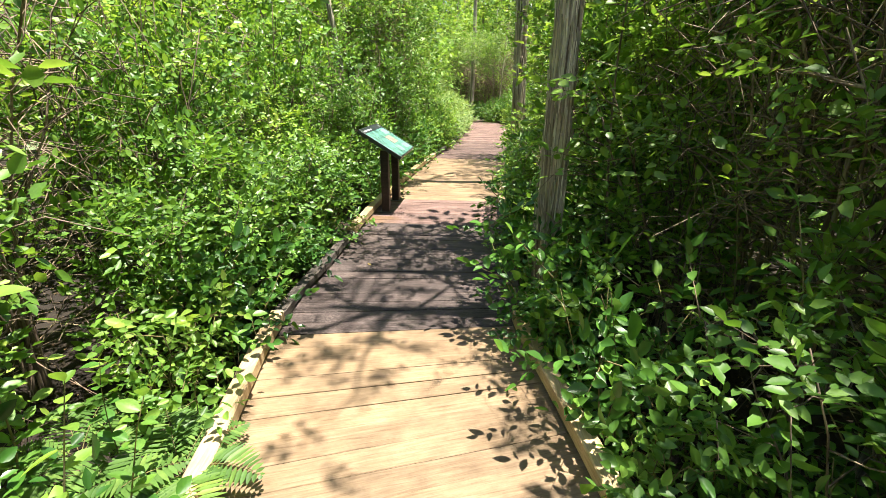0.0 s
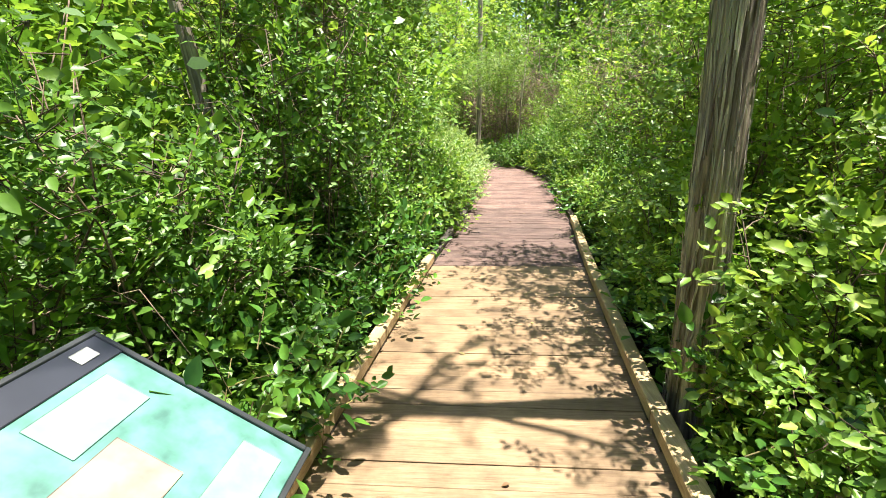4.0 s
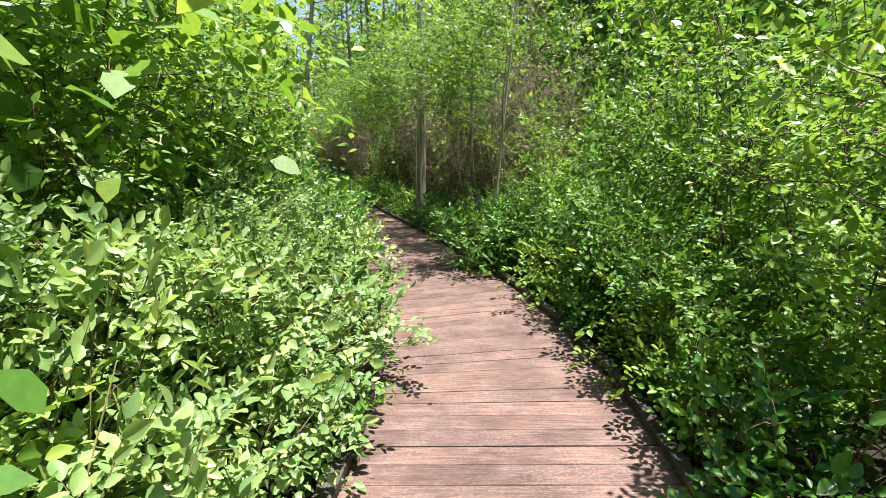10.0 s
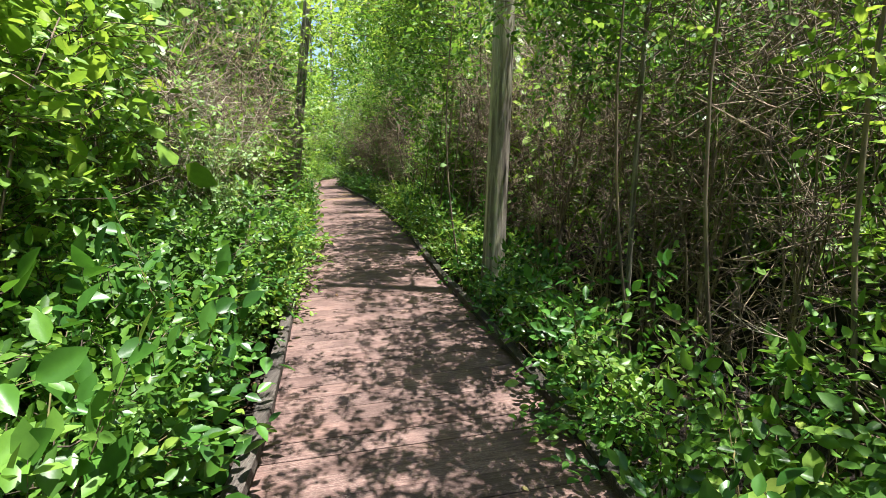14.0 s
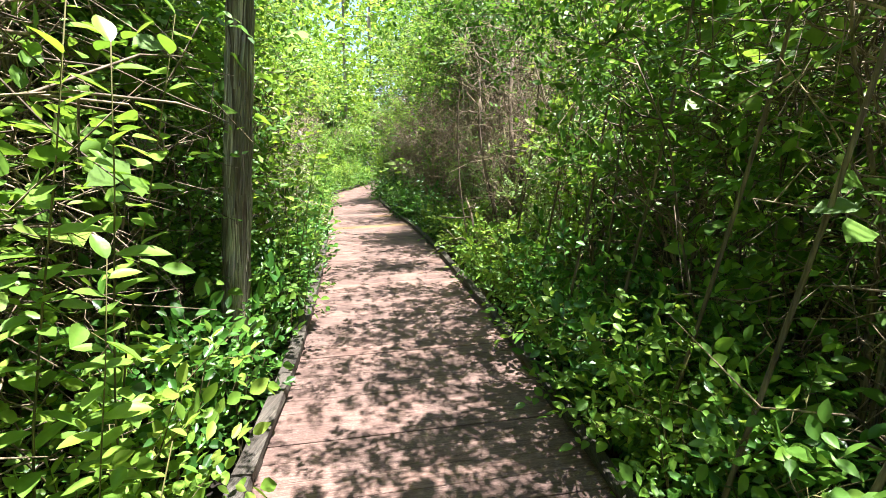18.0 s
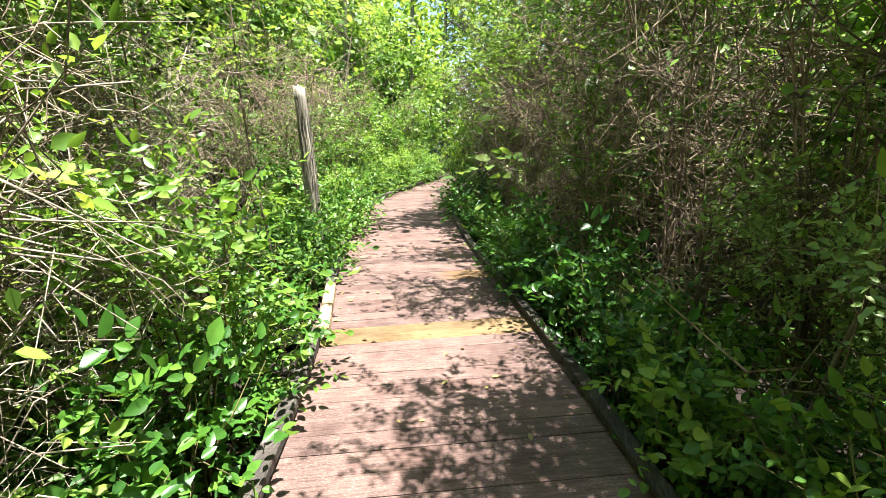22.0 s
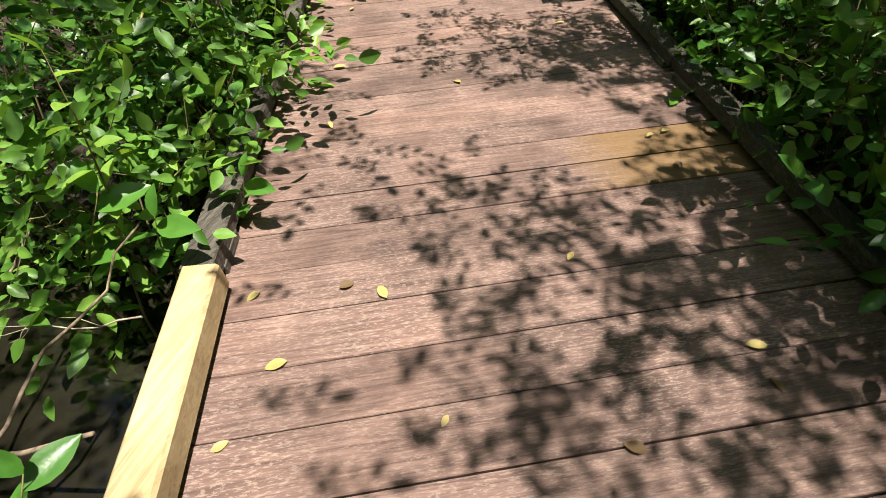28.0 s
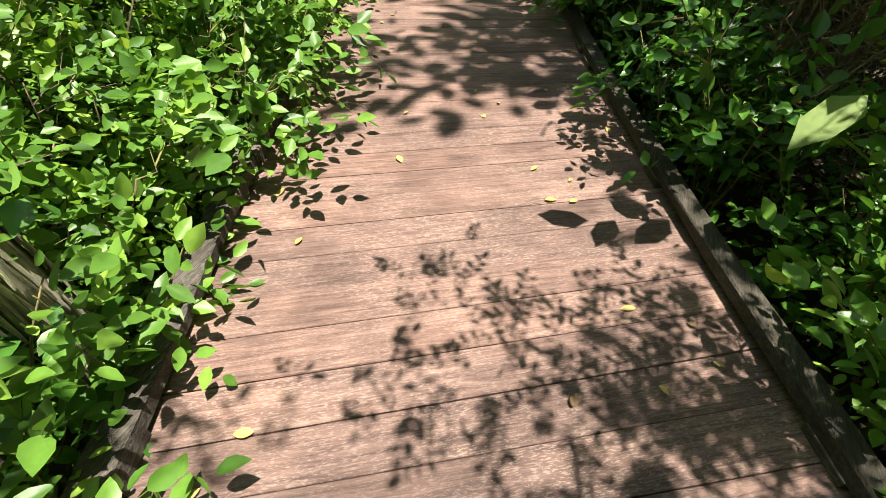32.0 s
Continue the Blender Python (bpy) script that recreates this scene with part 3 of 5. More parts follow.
RESIN = ((5.2, 5.5, 0), (34.77, 35.06, 1))   # planks with a yellow stain at one end
far_v, far_f = [], []
i, s = 0, s_of(-4.2)
while s < S_AT[-1] - 0.3:
    x, y, a = on_line(s)
    kind = wood_at(y)
    resin = [k for ya, yb, k in RESIN if ya < y < yb]
    turn = lie(y)
    fan = lie(on_line(s + PITCH / 2)[1]) - lie(on_line(s - PITCH / 2)[1])
    if resin:
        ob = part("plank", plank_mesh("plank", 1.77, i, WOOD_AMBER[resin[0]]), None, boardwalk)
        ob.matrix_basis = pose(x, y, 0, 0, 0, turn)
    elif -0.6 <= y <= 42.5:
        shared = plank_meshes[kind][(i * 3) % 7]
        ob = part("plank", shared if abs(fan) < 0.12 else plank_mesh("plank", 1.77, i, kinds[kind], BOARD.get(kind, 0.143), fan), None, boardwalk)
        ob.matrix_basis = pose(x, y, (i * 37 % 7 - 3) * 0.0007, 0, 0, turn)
    else:
        m = pose(x, y, 0, 0, 0, math.degrees(a) - 90)
        o = len(far_v)
        for dx in (-0.885, 0.885):
            for dy in (-0.069, 0.069):
                far_v += [m @ Vector((dx, dy, 0)), m @ Vector((dx, dy, -0.038))]
        far_f += [(o, o + 4, o + 6, o + 2), (o, o + 1, o + 5, o + 4), (o + 2, o + 6, o + 7, o + 3), (o, o + 2, o + 3, o + 1), (o + 4, o + 5, o + 7, o + 6)]
    i, s = i + 1, s + PITCH
tagged(part("far_planking", mesh_of("far_planking", far_v, far_f, WOOD_OLD), None, boardwalk), kind="stuff")

SPACER = bpy.data.meshes.new("spacer_block")
bm = box(0.085, 0.14, 0.03, 0.002, (0, 0, 0.0155))
bm.to_mesh(SPACER)
bm.free()
SPACER.materials.append(RAIL_OLD)
# kerb rails along both edges, in lengths of timber, on the planks
for side in (-1, 1):
    s, k = s_of(-4.2), 0
    cuts = {-1: [2.82, 4.6, 6.4, 10.1, 12.6, 15.2, 17.6, 19.8, 22.1, 24.5, 26.9, 29.3, 31.6, 33.6, 34.54, 36.6, 38.8, 41.2, 43.6, 46.5],
            1: [2.82, 5.3, 7.6, 10.1, 12.3, 14.7, 17.0, 19.3, 21.6, 23.9, 26.2, 28.5, 30.8, 33.1, 35.4, 37.7, 40.0, 42.3, 44.6, 47.0]}[side]
    for cut in cuts:
        e = s_of(cut)
        y_mid = (on_line(s)[1] + on_line(e)[1]) / 2
        fresh = y_mid < 2.7 or (side < 0 and (4.65 < y_mid < 10 or 33.7 < y_mid < 34.5)) or (side > 0 and 5.4 < y_mid < 12.2)
        n = max(2, int((e - s) / 0.35))
        pts = [on_line(s + 0.006 + (e - s - 0.012) * q / n, side * (HALF + 0.05 - (0.055 - 0.035 * q / n if cut == 34.54 else 0.0))) for q in range(n + 1)]
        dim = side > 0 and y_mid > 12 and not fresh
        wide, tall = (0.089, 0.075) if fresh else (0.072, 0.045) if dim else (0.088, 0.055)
        bm = bmesh.new()
        rings = []
        rr = random.Random(cut * 10 + side)
        for x, y, a in pts:
            ring = []
            for u, v in ((-0.5, 0.0), (-0.5, 0.9), (-0.42, 1.0), (0.42, 1.0), (0.5, 0.9), (0.5, 0.0)):
                j = 0.0 if fresh else rr.uniform(-0.005, 0.005)
                ring.append(bm.verts.new((x + (u * wide + j) * math.sin(a), y - (u * wide + j) * math.cos(a), 0.028 + v * tall + (0 if fresh else rr.uniform(-0.004, 0.003) * v))))
            rings.append(ring)
        for q in range(n):
            for c in range(6):
                bm.faces.new((rings[q][c], rings[q][(c + 1) % 6], rings[q + 1][(c + 1) % 6], rings[q + 1][c]))
        bm.faces.new(rings[0])
        bm.faces.new(rings[-1][::-1])
        bmesh.ops.recalc_face_normals(bm, faces=bm.faces)
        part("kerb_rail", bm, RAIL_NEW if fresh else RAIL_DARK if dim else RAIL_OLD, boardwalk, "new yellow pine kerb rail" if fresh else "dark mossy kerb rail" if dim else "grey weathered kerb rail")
        for q in range(max(2, int((e - s) / 0.9)) + 1):
            x, y, a = on_line(s + 0.12 + (e - s - 0.24) * q / max(2, int((e - s) / 0.9)), side * (HALF + 0.05))
            ob = part("spacer_block", SPACER, None, boardwalk)
            ob.matrix_basis = pose(x, y, 0.0, 0, 0, math.degrees(a) - 90)
        s = e

# joists and short posts that carry the planks
for off in (-0.72, 0.0, 0.72):
    bm = bmesh.new()
    rings = []
    for s in np.arange(s_of(-4.1), S_AT[-1] - 0.4, 0.5):
        x, y, a = on_line(s, off)
        rings.append([bm.verts.new((x + u * math.sin(a), y - u * math.cos(a), z)) for u, z in ((-0.02, -0.04), (-0.02, -0.22), (0.02, -0.22), (0.02, -0.04))])
    for p, q in zip(rings, rings[1:]):
        for c in range(4):
            bm.faces.new((p[c], p[(c + 1) % 4], q[(c + 1) % 4], q[c]))
    part("joist", bm, RAIL_OLD, boardwalk)
for s in np.arange(s_of(-4), S_AT[-1] - 0.5, 2.4):
    for off in (-0.72, 0.72):
        x, y, a = on_line(s, off)
        part("support_post", box(0.09, 0.09, 0.4, 0.004, (x, y, -0.42)), RAIL_OLD, boardwalk)

# ---- information sign ----
def info_sign():
    base = tagged(new("information_sign"), "low slanted teal information panel on two dark brown posts", "sign")
    base.matrix_basis = pose(-0.71, 6.03, 0, 0, 0, -6)
    for y in (-0.31, 0.31):
        post = part("post", box(0.095, 0.095, 0.775, 0.005, (0.03, y, 0.395)), POST_BROWN, base)
        part("base_plate", box(0.15, 0.15, 0.012, 0.002, (0.03, y, 0.008)), STEEL_DARK, post, "dark metal base plate")
    tilt = pose(0, 0, 0.86, 0, 31, 0)
    def slab(name, lx, ly, lz, x, y, z, mat, parent, label=""):
        return part(name, box(lx, ly, lz, 0.002, (x, y, z), tilt), mat, parent, label)
    slab("tray", 0.60, 0.92, 0.035, 0, 0, 0.0, STEEL_DARK, base)
    face = slab("panel", 0.57, 0.89, 0.006, 0, 0, 0.02, PRINT_TEAL, base, "faded teal printed panel with pictures")
    slab("title_band", 0.075, 0.89, 0.002, -0.247, 0, 0.0255, PRINT_DARK, face)
    for k, (at, wide) in enumerate(((-0.36, 0.075), (-0.265, 0.09), (-0.17, 0.07), (-0.085, 0.075))):
        slab("title_word", 0.026 - 0.004 * (k % 2), wide, 0.001, -0.243, at, 0.0275, PRINT_WHITE, face)
    slab("title_mark", 0.034, 0.05, 0.001, -0.25, 0.38, 0.0275, PRINT_WHITE, face)
    for k in range(11):
        slab("text_line", 0.006, 0.24 - 0.035 * (k % 3), 0.001, -0.175 + 0.021 * k, -0.27 - 0.0175 * (k % 3), 0.0245, PRINT_PALE, face)
    slab("picture", 0.15, 0.26, 0.001, 0.02, 0.12, 0.0245, PRINT_RED, face)
    slab("picture", 0.11, 0.2, 0.001, -0.13, 0.27, 0.0245, PRINT_PALE, face)
    slab("picture", 0.12, 0.18, 0.001, 0.19, -0.05, 0.0245, PRINT_PALE, face)
    slab("picture", 0.10, 0.22, 0.001, 0.2, 0.28, 0.0245, PRINT_PALE, face)
    for k in range(3):
        slab("text_line", 0.006, 0.16 - 0.03 * k, 0.001, 0.12 + 0.021 * k, -0.3, 0.0245, PRINT_PALE, face)
    for sx in (-1, 1):
        slab("frame_bar", 0.014, 0.92, 0.014, sx * 0.293, 0, 0.022, STEEL_DARK, base)
    for sy in (-1, 1):
        slab("frame_bar", 0.572, 0.014, 0.014, 0, sy * 0.453, 0.022, STEEL_DARK, base)


info_sign()

# ---- plants: one of each kind, then copies ----
LOW = [shrub("low_shrub", 100 + q, "low bushy shrub with glossy oval green leaves", (LEAF_GLOSSY, LEAF_SHRUB, LEAF_LIME, LEAF_GLOSSY)[q], 0.70 + 0.08 * (q % 3), 0.40, 6, 4, 3, 0.076, 7, 0.55, 0.12, STEM_GREEN, fine=True, joined=True) for q in range(4)]
HOAR = [shrub("tall_pale_shrub", 140 + q, "dense grey-green shrub with small pale leaves", LEAF_PALE, 1.7, 0.62, 8, 10, 9, 0.05, 7, 0.52, 0.06, STEM_GREEN, joined=True) for q in range(2)]
PALE = [shrub("pale_shrub", 120 + q, "low shrub with pale grey-green oval leaves", LEAF_PALE, 0.85, 0.48, 8, 6, 4, 0.058, 8, 0.54, 0.1, STEM_GREEN, fine=True, joined=True) for q in range(2)]
MID = [shrub("leafy_shrub", 170 + q, ("waist-high shrub crowded with bright young leaves", "waist-high shrub with dense mid-green leaves")[q % 2], (LEAF_LIME, LEAF_SHRUB, LEAF_LIME, LEAF_SHRUB)[q], 1.35 + 0.15 * (q % 2), 0.6, 8, 9, 6, 0.07, 7, 0.56, 0.08, TWIG, joined=True) for q in range(4)]
TALL = [shrub("tall_shrub", 200 + q, "tall leafy shrub with many thin stems", (LEAF_SHRUB, LEAF_LIME, LEAF_LIME, LEAF_SHRUB)[q], 2.6, 0.85, 6, 11, 9, 0.074, 6, 0.56, 0.05, TWIG, 1) for q in range(4)]
TWIGGY = [shrub("twiggy_shrub", 230 + q, "tall brown twiggy shrub with sparse small leaves", (LEAF_SHRUB, LEAF_LIME)[q], 2.7, 0.95, 7, 12, 1, 0.06, 5, 0.5, 0.06, TWIG_TANGLE, 7, lean=0.9) for q in range(2)]
STRAW = [shrub("dead_twig_shrub", 240 + q, "tangle of bare straw-coloured twigs with few leaves", LEAF_LIME, 2.3, 0.95, 7, 11, 2, 0.065, 6, 0.5, 0.06, TWIG_PALE, 7, lean=1.1, joined=True) for q in range(2)]
BROAD = [shrub("broad_leaved_shrub", 150 + q, "young shrub with large bright oval leaves", (LEAF_LIME, LEAF_GLOSSY, LEAF_SHRUB)[q], 0.85, 0.42, 7, 5, 3, (0.105, 0.1, 0.086)[q], 7, 0.54, 0.12, STEM_GREEN, fine=True, joined=True) for q in range(3)]
BROAD.append(shrub("broad_leaved_shrub", 156, "tall young shrub with large bright leaves above bare stems", LEAF_LIME, 2.1, 0.5, 6, 8, 3, 0.1, 7, 0.52, 0.74, STEM_GREEN, fine=True, joined=True))
BACK = [shrub("thicket_shrub", 260 + q, "high thicket shrub of dense green leaves", (LEAF_LIME, LEAF_SHRUB, LEAF_LIME)[q], 4.0, 1.4, 6, 11, 4, 0.185, 5, 0.64, 0.03, TWIG, 0, far=True, joined=True) for q in range(3)]


def trunk_mesh(seed, height, radius, flute, sides=18, rings=26, sway=0.1, flare=0.35, taper=0.55):
    """A trunk with a flared foot, fluted or shredded bark and a slight sway."""
    r = random.Random(seed)
    ph = [r.uniform(0, 6.28) for _ in range(6)]
    verts, faces, axis = [], [], []
    for i in range(rings + 1):
        f = (i / rings) ** 1.25
        z = f * height
        cx = sway * math.sin(f * 3 + ph[0]) - sway * math.sin(ph[0])
        cy = sway * math.sin(f * 2.3 + ph[1]) - sway * math.sin(ph[1])
        axis.append((cx, cy, z))
        rr = radius * (1 - taper * f) * (1 + flare * math.exp(-z / 0.28))
        for k in range(sides):
            w = 2 * math.pi * k / sides
            n = noise.noise(Vector((math.cos(w) * 2.2 + seed, math.sin(w) * 2.2, z * 0.9)))
            n2 = noise.noise(Vector((math.cos(w) * 7 + seed, math.sin(w) * 7, z * 0.35)))
            n3 = noise.noise(Vector((math.cos(w) * 15 + seed, math.sin(w) * 15, z * 0.5)))
            q = rr * (1 + flute * (0.6 * n + 0.7 * n2 + 0.55 * n3))
            verts.append((cx + q * math.cos(w), cy + q * math.sin(w), z))
    for i in range(rings):
        for k in range(sides):
            n = (k + 1) % sides
            faces.append((i * sides + k, i * sides + n, (i + 1) * sides + n, (i + 1) * sides + k))
    faces.append(tuple(rings * sides + k for k in range(sides)))
    return verts, faces, axis


def tree(name, seed, label, bark, leaf_mat, height, radius, crown_from, crown_r, leaf, limbs, sprays, per=6, flute=0.1, sides=12, rings=14, sway=0.12, shift=(0, 0), droop=0.0, flare=0.35, far=False, split=False):
    """A tree: trunk, limbs and a crown of leafy sprays with gaps. shift moves the crown's middle off the trunk."""
    base = tagged(new(name), label, "tree")
    v, f, axis = trunk_mesh(seed, height, radius, flute, sides, rings, sway, flare)
    me = mesh_of("trunk", v, f, bark)
    me.polygons.foreach_set("use_smooth", [True] * len(f))
    part("trunk", me, bark, base)
    axis = np.array(axis)
    g = Growth(seed)
    r = g.rng
    for _ in range(limbs):
        h = crown_from + (height - crown_from) * r.uniform(0.0, 0.95)
        p = np.array([np.interp(h, axis[:, 2], axis[:, c]) for c in range(3)])
        w = r.uniform(0, 6.283)
        d = np.array([math.cos(w), math.sin(w), r.uniform(0.0, 0.55)])
        ln = crown_r * r.uniform(0.5, 1.0) * (1.1 - 0.6 * (h - crown_from) / max(0.1, height - crown_from))
        q = np.linspace(0, 1, 5)[:, None]
        bp = p + d * ln * q + np.array([shift[0], shift[1], 0]) * q + np.array([0, 0, -droop]) * q ** 2 + r.normal(0, 0.06, (5, 3)) * q
        g.tube(bp, np.linspace(1, 0.2, 5) * radius * 0.28, 4)
        for _ in range(sprays):
            t = r.uniform(0.2, 1.0)
            sp = np.array([np.interp(t, q[:, 0], bp[:, c]) for c in range(3)]) + r.normal(0, 0.22, 3) * crown_r * 0.5
            sv = unit(d * 0.6 + r.normal(0, 0.8, 3))
            g.spray(sp, sv, leaf * r.uniform(2.2, 3.8), per, leaf, 0.55, unit((sp - p) * (1, 1, 0)) * 0.35, tube=r.uniform() < 0.15)
    tubes = g.tubes
    big = [t for t in tubes if t[2] == 4]
    if split:
        for t in big:
            part("limb", g.tube_mesh("limb", bark, [t]), bark, base)
        tubes = [t for t in tubes if t[2] != 4]
    if tubes:
        tagged(part("branching", g.tube_mesh("branching", bark, tubes), bark, base), kind="stuff")
    tagged(part("crown", (g.kite_mesh if far else g.leaf_mesh)("crown", leaf_mat), leaf_mat, base), kind="stuff")
    return base


def bark_strips(parent, seed, height, radius, count, upto, flare, sway=0.06, taper=0.55):
    """Long loose shreds of bark that lie along a trunk, their ends a little lifted."""
    r = random.Random(seed)
    ph = [r.uniform(0, 6.28) for _ in range(6)]
    verts, faces = [], []
    for _ in range(count):
        z0 = r.uniform(0.02, upto)
        ln = r.uniform(0.18, 0.6)
        w0 = r.uniform(0, 6.283)
        drift = r.uniform(-0.25, 0.25)
        wide = r.uniform(0.007, 0.017)
        lift0, lift1 = r.uniform(0.0, 0.012), r.uniform(0.0, 0.018)
        o = len(verts)
        for i in range(6):
            q = i / 5
            z = z0 + ln * q
            f = z / height
            cx = sway * math.sin(f * 3 + ph[0]) - sway * math.sin(ph[0])
            cy = sway * math.sin(f * 2.3 + ph[1]) - sway * math.sin(ph[1])
            rr = radius * (1 - taper * f) * (1 + flare * math.exp(-z / 0.28)) * 1.05 + lift0 * (1 - q) ** 3 + lift1 * q ** 3
            a = w0 + drift * q + 0.05 * math.sin(6 * q + w0)
            half = wide * (0.35 + 0.65 * math.sin(math.pi * (0.1 + 0.8 * q))) / rr / 2
            for s, up in ((-1, 0.0), (0, 0.004), (1, 0.0)):
                verts.append((cx + (rr + up) * math.cos(a + s * half), cy + (rr + up) * math.sin(a + s * half), z))
        for i in range(5):
            for k in (0, 1):
                faces.append((o + i * 3 + k, o + i * 3 + k + 1, o + i * 3 + k + 4, o + i * 3 + k + 3))
    tagged(part("loose_bark", mesh_of("loose_bark", verts, faces, BARK_PALE), None, parent, "shreds of grey-brown bark"), kind="stuff")


SMALL = [tree("understory_tree", 300 + q, "slender understory tree with a loose leafy crown", TWIG, (LEAF_HIGH, LEAF_SHRUB, LEAF_HIGH)[q], 5.2, 0.02, 2.5, 1.7, 0.085, 12, 12, 7, 0.06, 7, 12, 0.5, flare=0.1) for q in range(3)]
WOOD = [tree("forest_tree", 320 + q, "tall forest tree with a straight grey trunk", BARK_GREY, (LEAF_HIGH, LEAF_LIME, LEAF_HIGH)[q], 12.0, 0.11, 1.0, 2.7, 0.27, 22, 13, 6, 0.08, 9, 10, 0.2, far=True) for q in range(3)]
PINE = [tree("bare_trunk_tree", 340 + q, "straight thin grey tree with a high crown", BARK_GREY, LEAF_HIGH, 14.0, 0.115, 6.0, 2.4, 0.26, 14, 10, 6, 0.08, 12, 14, 0.15, far=True) for q in range(2)]
CANOPY = [tree("leaning_shrub", 380 + q, "arching shrub with small dense leaves, added to shade planks and banks", TWIG, (LEAF_SHRUB, LEAF_HIGH)[q], 3.9, 0.012, 2.5, 0.92, 0.062, 16, 18, 8, 0.06, 6, 8, 0.2, shift=(-1.2, 0), flare=0.1, far=True) for q in range(2)]
# added shade casters; their crowns sit mostly above what the camera sees
SHADE = [tree("shade_tree", 360 + q, "spreading tree with a thick crown, added to cast shade", BARK_GREY, (LEAF_HIGH, LEAF_SHRUB)[q], 7.5, 0.045, 3.3, 2.3, 0.115, 22, 22, 8, 0.07, 9, 10, 0.12, far=True) for q in range(2)]
used = set()


def plant(ob, x, y, z=GROUND_Z, turn=0.0, size=1.0, tall=1.0, lean=(0, 0), group="", label=""):
    # nothing low grows in the wet hollow
    if math.hypot((x + 5.0) / 0.9, (y - 33.6) / 0.55) < 1 and ob.name.startswith(("low_shrub", "leafy_shoot", "broad_leaved")):
        return None
    m = pose(x, y, z, lean[0], lean[1], math.degrees(turn)) @ Matrix.Diagonal((size, size, size * tall, 1))
    if ob.name not in used:
        used.add(ob.name)
        ob.matrix_basis = m
        c = ob
    else:
        c = copy_thing(ob, m)
    return tagged(c, label, group=group)


rng = random.Random(7)
S0, S1 = s_of(-0.8), s_of(44.5)

# trees that stand close to the boardwalk
def near_tree(x, y, seed, label, bark, radius, height, lean=(0, 0), flute=0.16, crown=5.0, z=GROUND_Z - 0.1, reach=2.4, leaf=0.1, flare=0.35):
    t = tree("tree", seed, label, bark, LEAF_HIGH, height, radius, crown, reach, leaf, 9, 9, 7, flute, 54, 40, 0.06, split=True, flare=flare)
    t.matrix_basis = pose(x, y, z, lean[0], lean[1], 0)
    if bark == BARK_CEDAR:
        bark_strips(t, seed, height, radius, 420, 3.6, flare)
    return t


CEDAR = "old cedar with shredded grey-brown bark beside the boardwalk"
near_tree(0.735, 3.0, 401, CEDAR, BARK_CEDAR, 0.08, 9.0, (0, 0.8), 0.17, flare=0.15)
near_tree(0.82, 3.62, 402, CEDAR, BARK_CEDAR, 0.068, 9.5, (0, 0.4), 0.17, flare=0.15)
near_tree(1.24, 7.62, 403, CEDAR, BARK_CEDAR, 0.10, 9.0, (0, -1.0), 0.17, flare=0.2)
near_tree(-1.69, 9.33, 404, "leaning grey tree among the shrubs", BARK_GREY, 0.07, 7.0, (0, -7.0), 0.1)
near_tree(1.42, 24.3, 405, "straight smooth brown-grey tree beside the boardwalk", BARK_GREY, 0.12, 10.0, (0, 0.5), 0.06, reach=1.2)
near_tree(2.36, 20.6, 407, "forked dead grey tree with bare limbs", BARK_PALE, 0.028, 4.6, (0, 3.0), 0.08, 2.4, leaf=0.05, reach=1.0)
near_tree(-2.1, 27.75, 408, "rough grey-barked tree with bare side branches", BARK_CEDAR, 0.08, 8.0, (0, 7.0), 0.17, flare=0.2, reach=1.2)
snag = tagged(new("tree_snag"), "leaning pale dead trunk broken off at head height", "tree")
v, f, axis = trunk_mesh(409, 2.35, 0.078, 0.16, 40, 26, 0.05, 0.3, 0.2)
v = [(x, y, z + (0.035 * math.sin(5 * x / 0.06 + 2 * y / 0.06) if z > 2.3 else 0)) for x, y, z in v]
me = mesh_of("trunk", v, f, BARK_PALE)
me.polygons.foreach_set("use_smooth", [True] * len(f))
part("trunk", me, BARK_PALE, snag)
bark_strips(snag, 409, 2.35, 0.078, 200, 1.7, 0.3, 0.05, 0.2)
snag.matrix_basis = pose(-4.93, 35.48, GROUND_Z - 0.1, 2, -4.5, 0)

# a gnarled old shrub with thick twisted limbs
g = Growth(415)
gnarled = tagged(new("gnarled_shrub"), "old gnarled shrub with thick twisted dark brown limbs", "shrub")
gnarled.matrix_basis = pose(-0.3, 30.75, GROUND_Z - 0.05)
for k, (bx, by, dx, dy, top, rad) in enumerate(((0.0, 0.0, 0.25, 0.15, 2.9, 0.045), (0.1, 0.05, -0.35, 0.3, 2.5, 0.034), (-0.05, 0.1, 0.6, -0.2, 2.2, 0.03), (0.05, -0.05, -0.55, -0.15, 1.3, 0.026), (0.0, 0.08, -0.2, 0.75, 1.9, 0.028))):
    f = np.linspace(0, 1, 12)
    pts = np.c_[bx + dx * f + 0.11 * np.sin(5.2 * f + k) * f ** 0.5, by + dy * f + 0.1 * np.cos(6.1 * f + 2 * k) * f ** 0.5, top * f ** 0.9 + 0.05 * np.sin(9 * f + k)]
    g.tube(pts, np.linspace(1, 0.4, 12) * rad, 8)
    part("limb", g.tube_mesh("limb", TWIG, [g.tubes[-1]]), TWIG, gnarled)
    for q in (5, 7, 9, 10):
        d = unit(g.rng.normal(0, 1, 3) * (1, 1, 0.5) + (0, 0, 0.2)) * g.rng.uniform(0.35, 0.8)
        u = np.linspace(0, 1, 6)[:, None]
        g.tube(pts[q] + d * u + g.rng.normal(0, 0.035, (6, 3)) * u, np.linspace(0.5, 0.15, 6) * rad, 5)
        part("branch", g.tube_mesh("branch", TWIG, [g.tubes[-1]]), TWIG, gnarled)

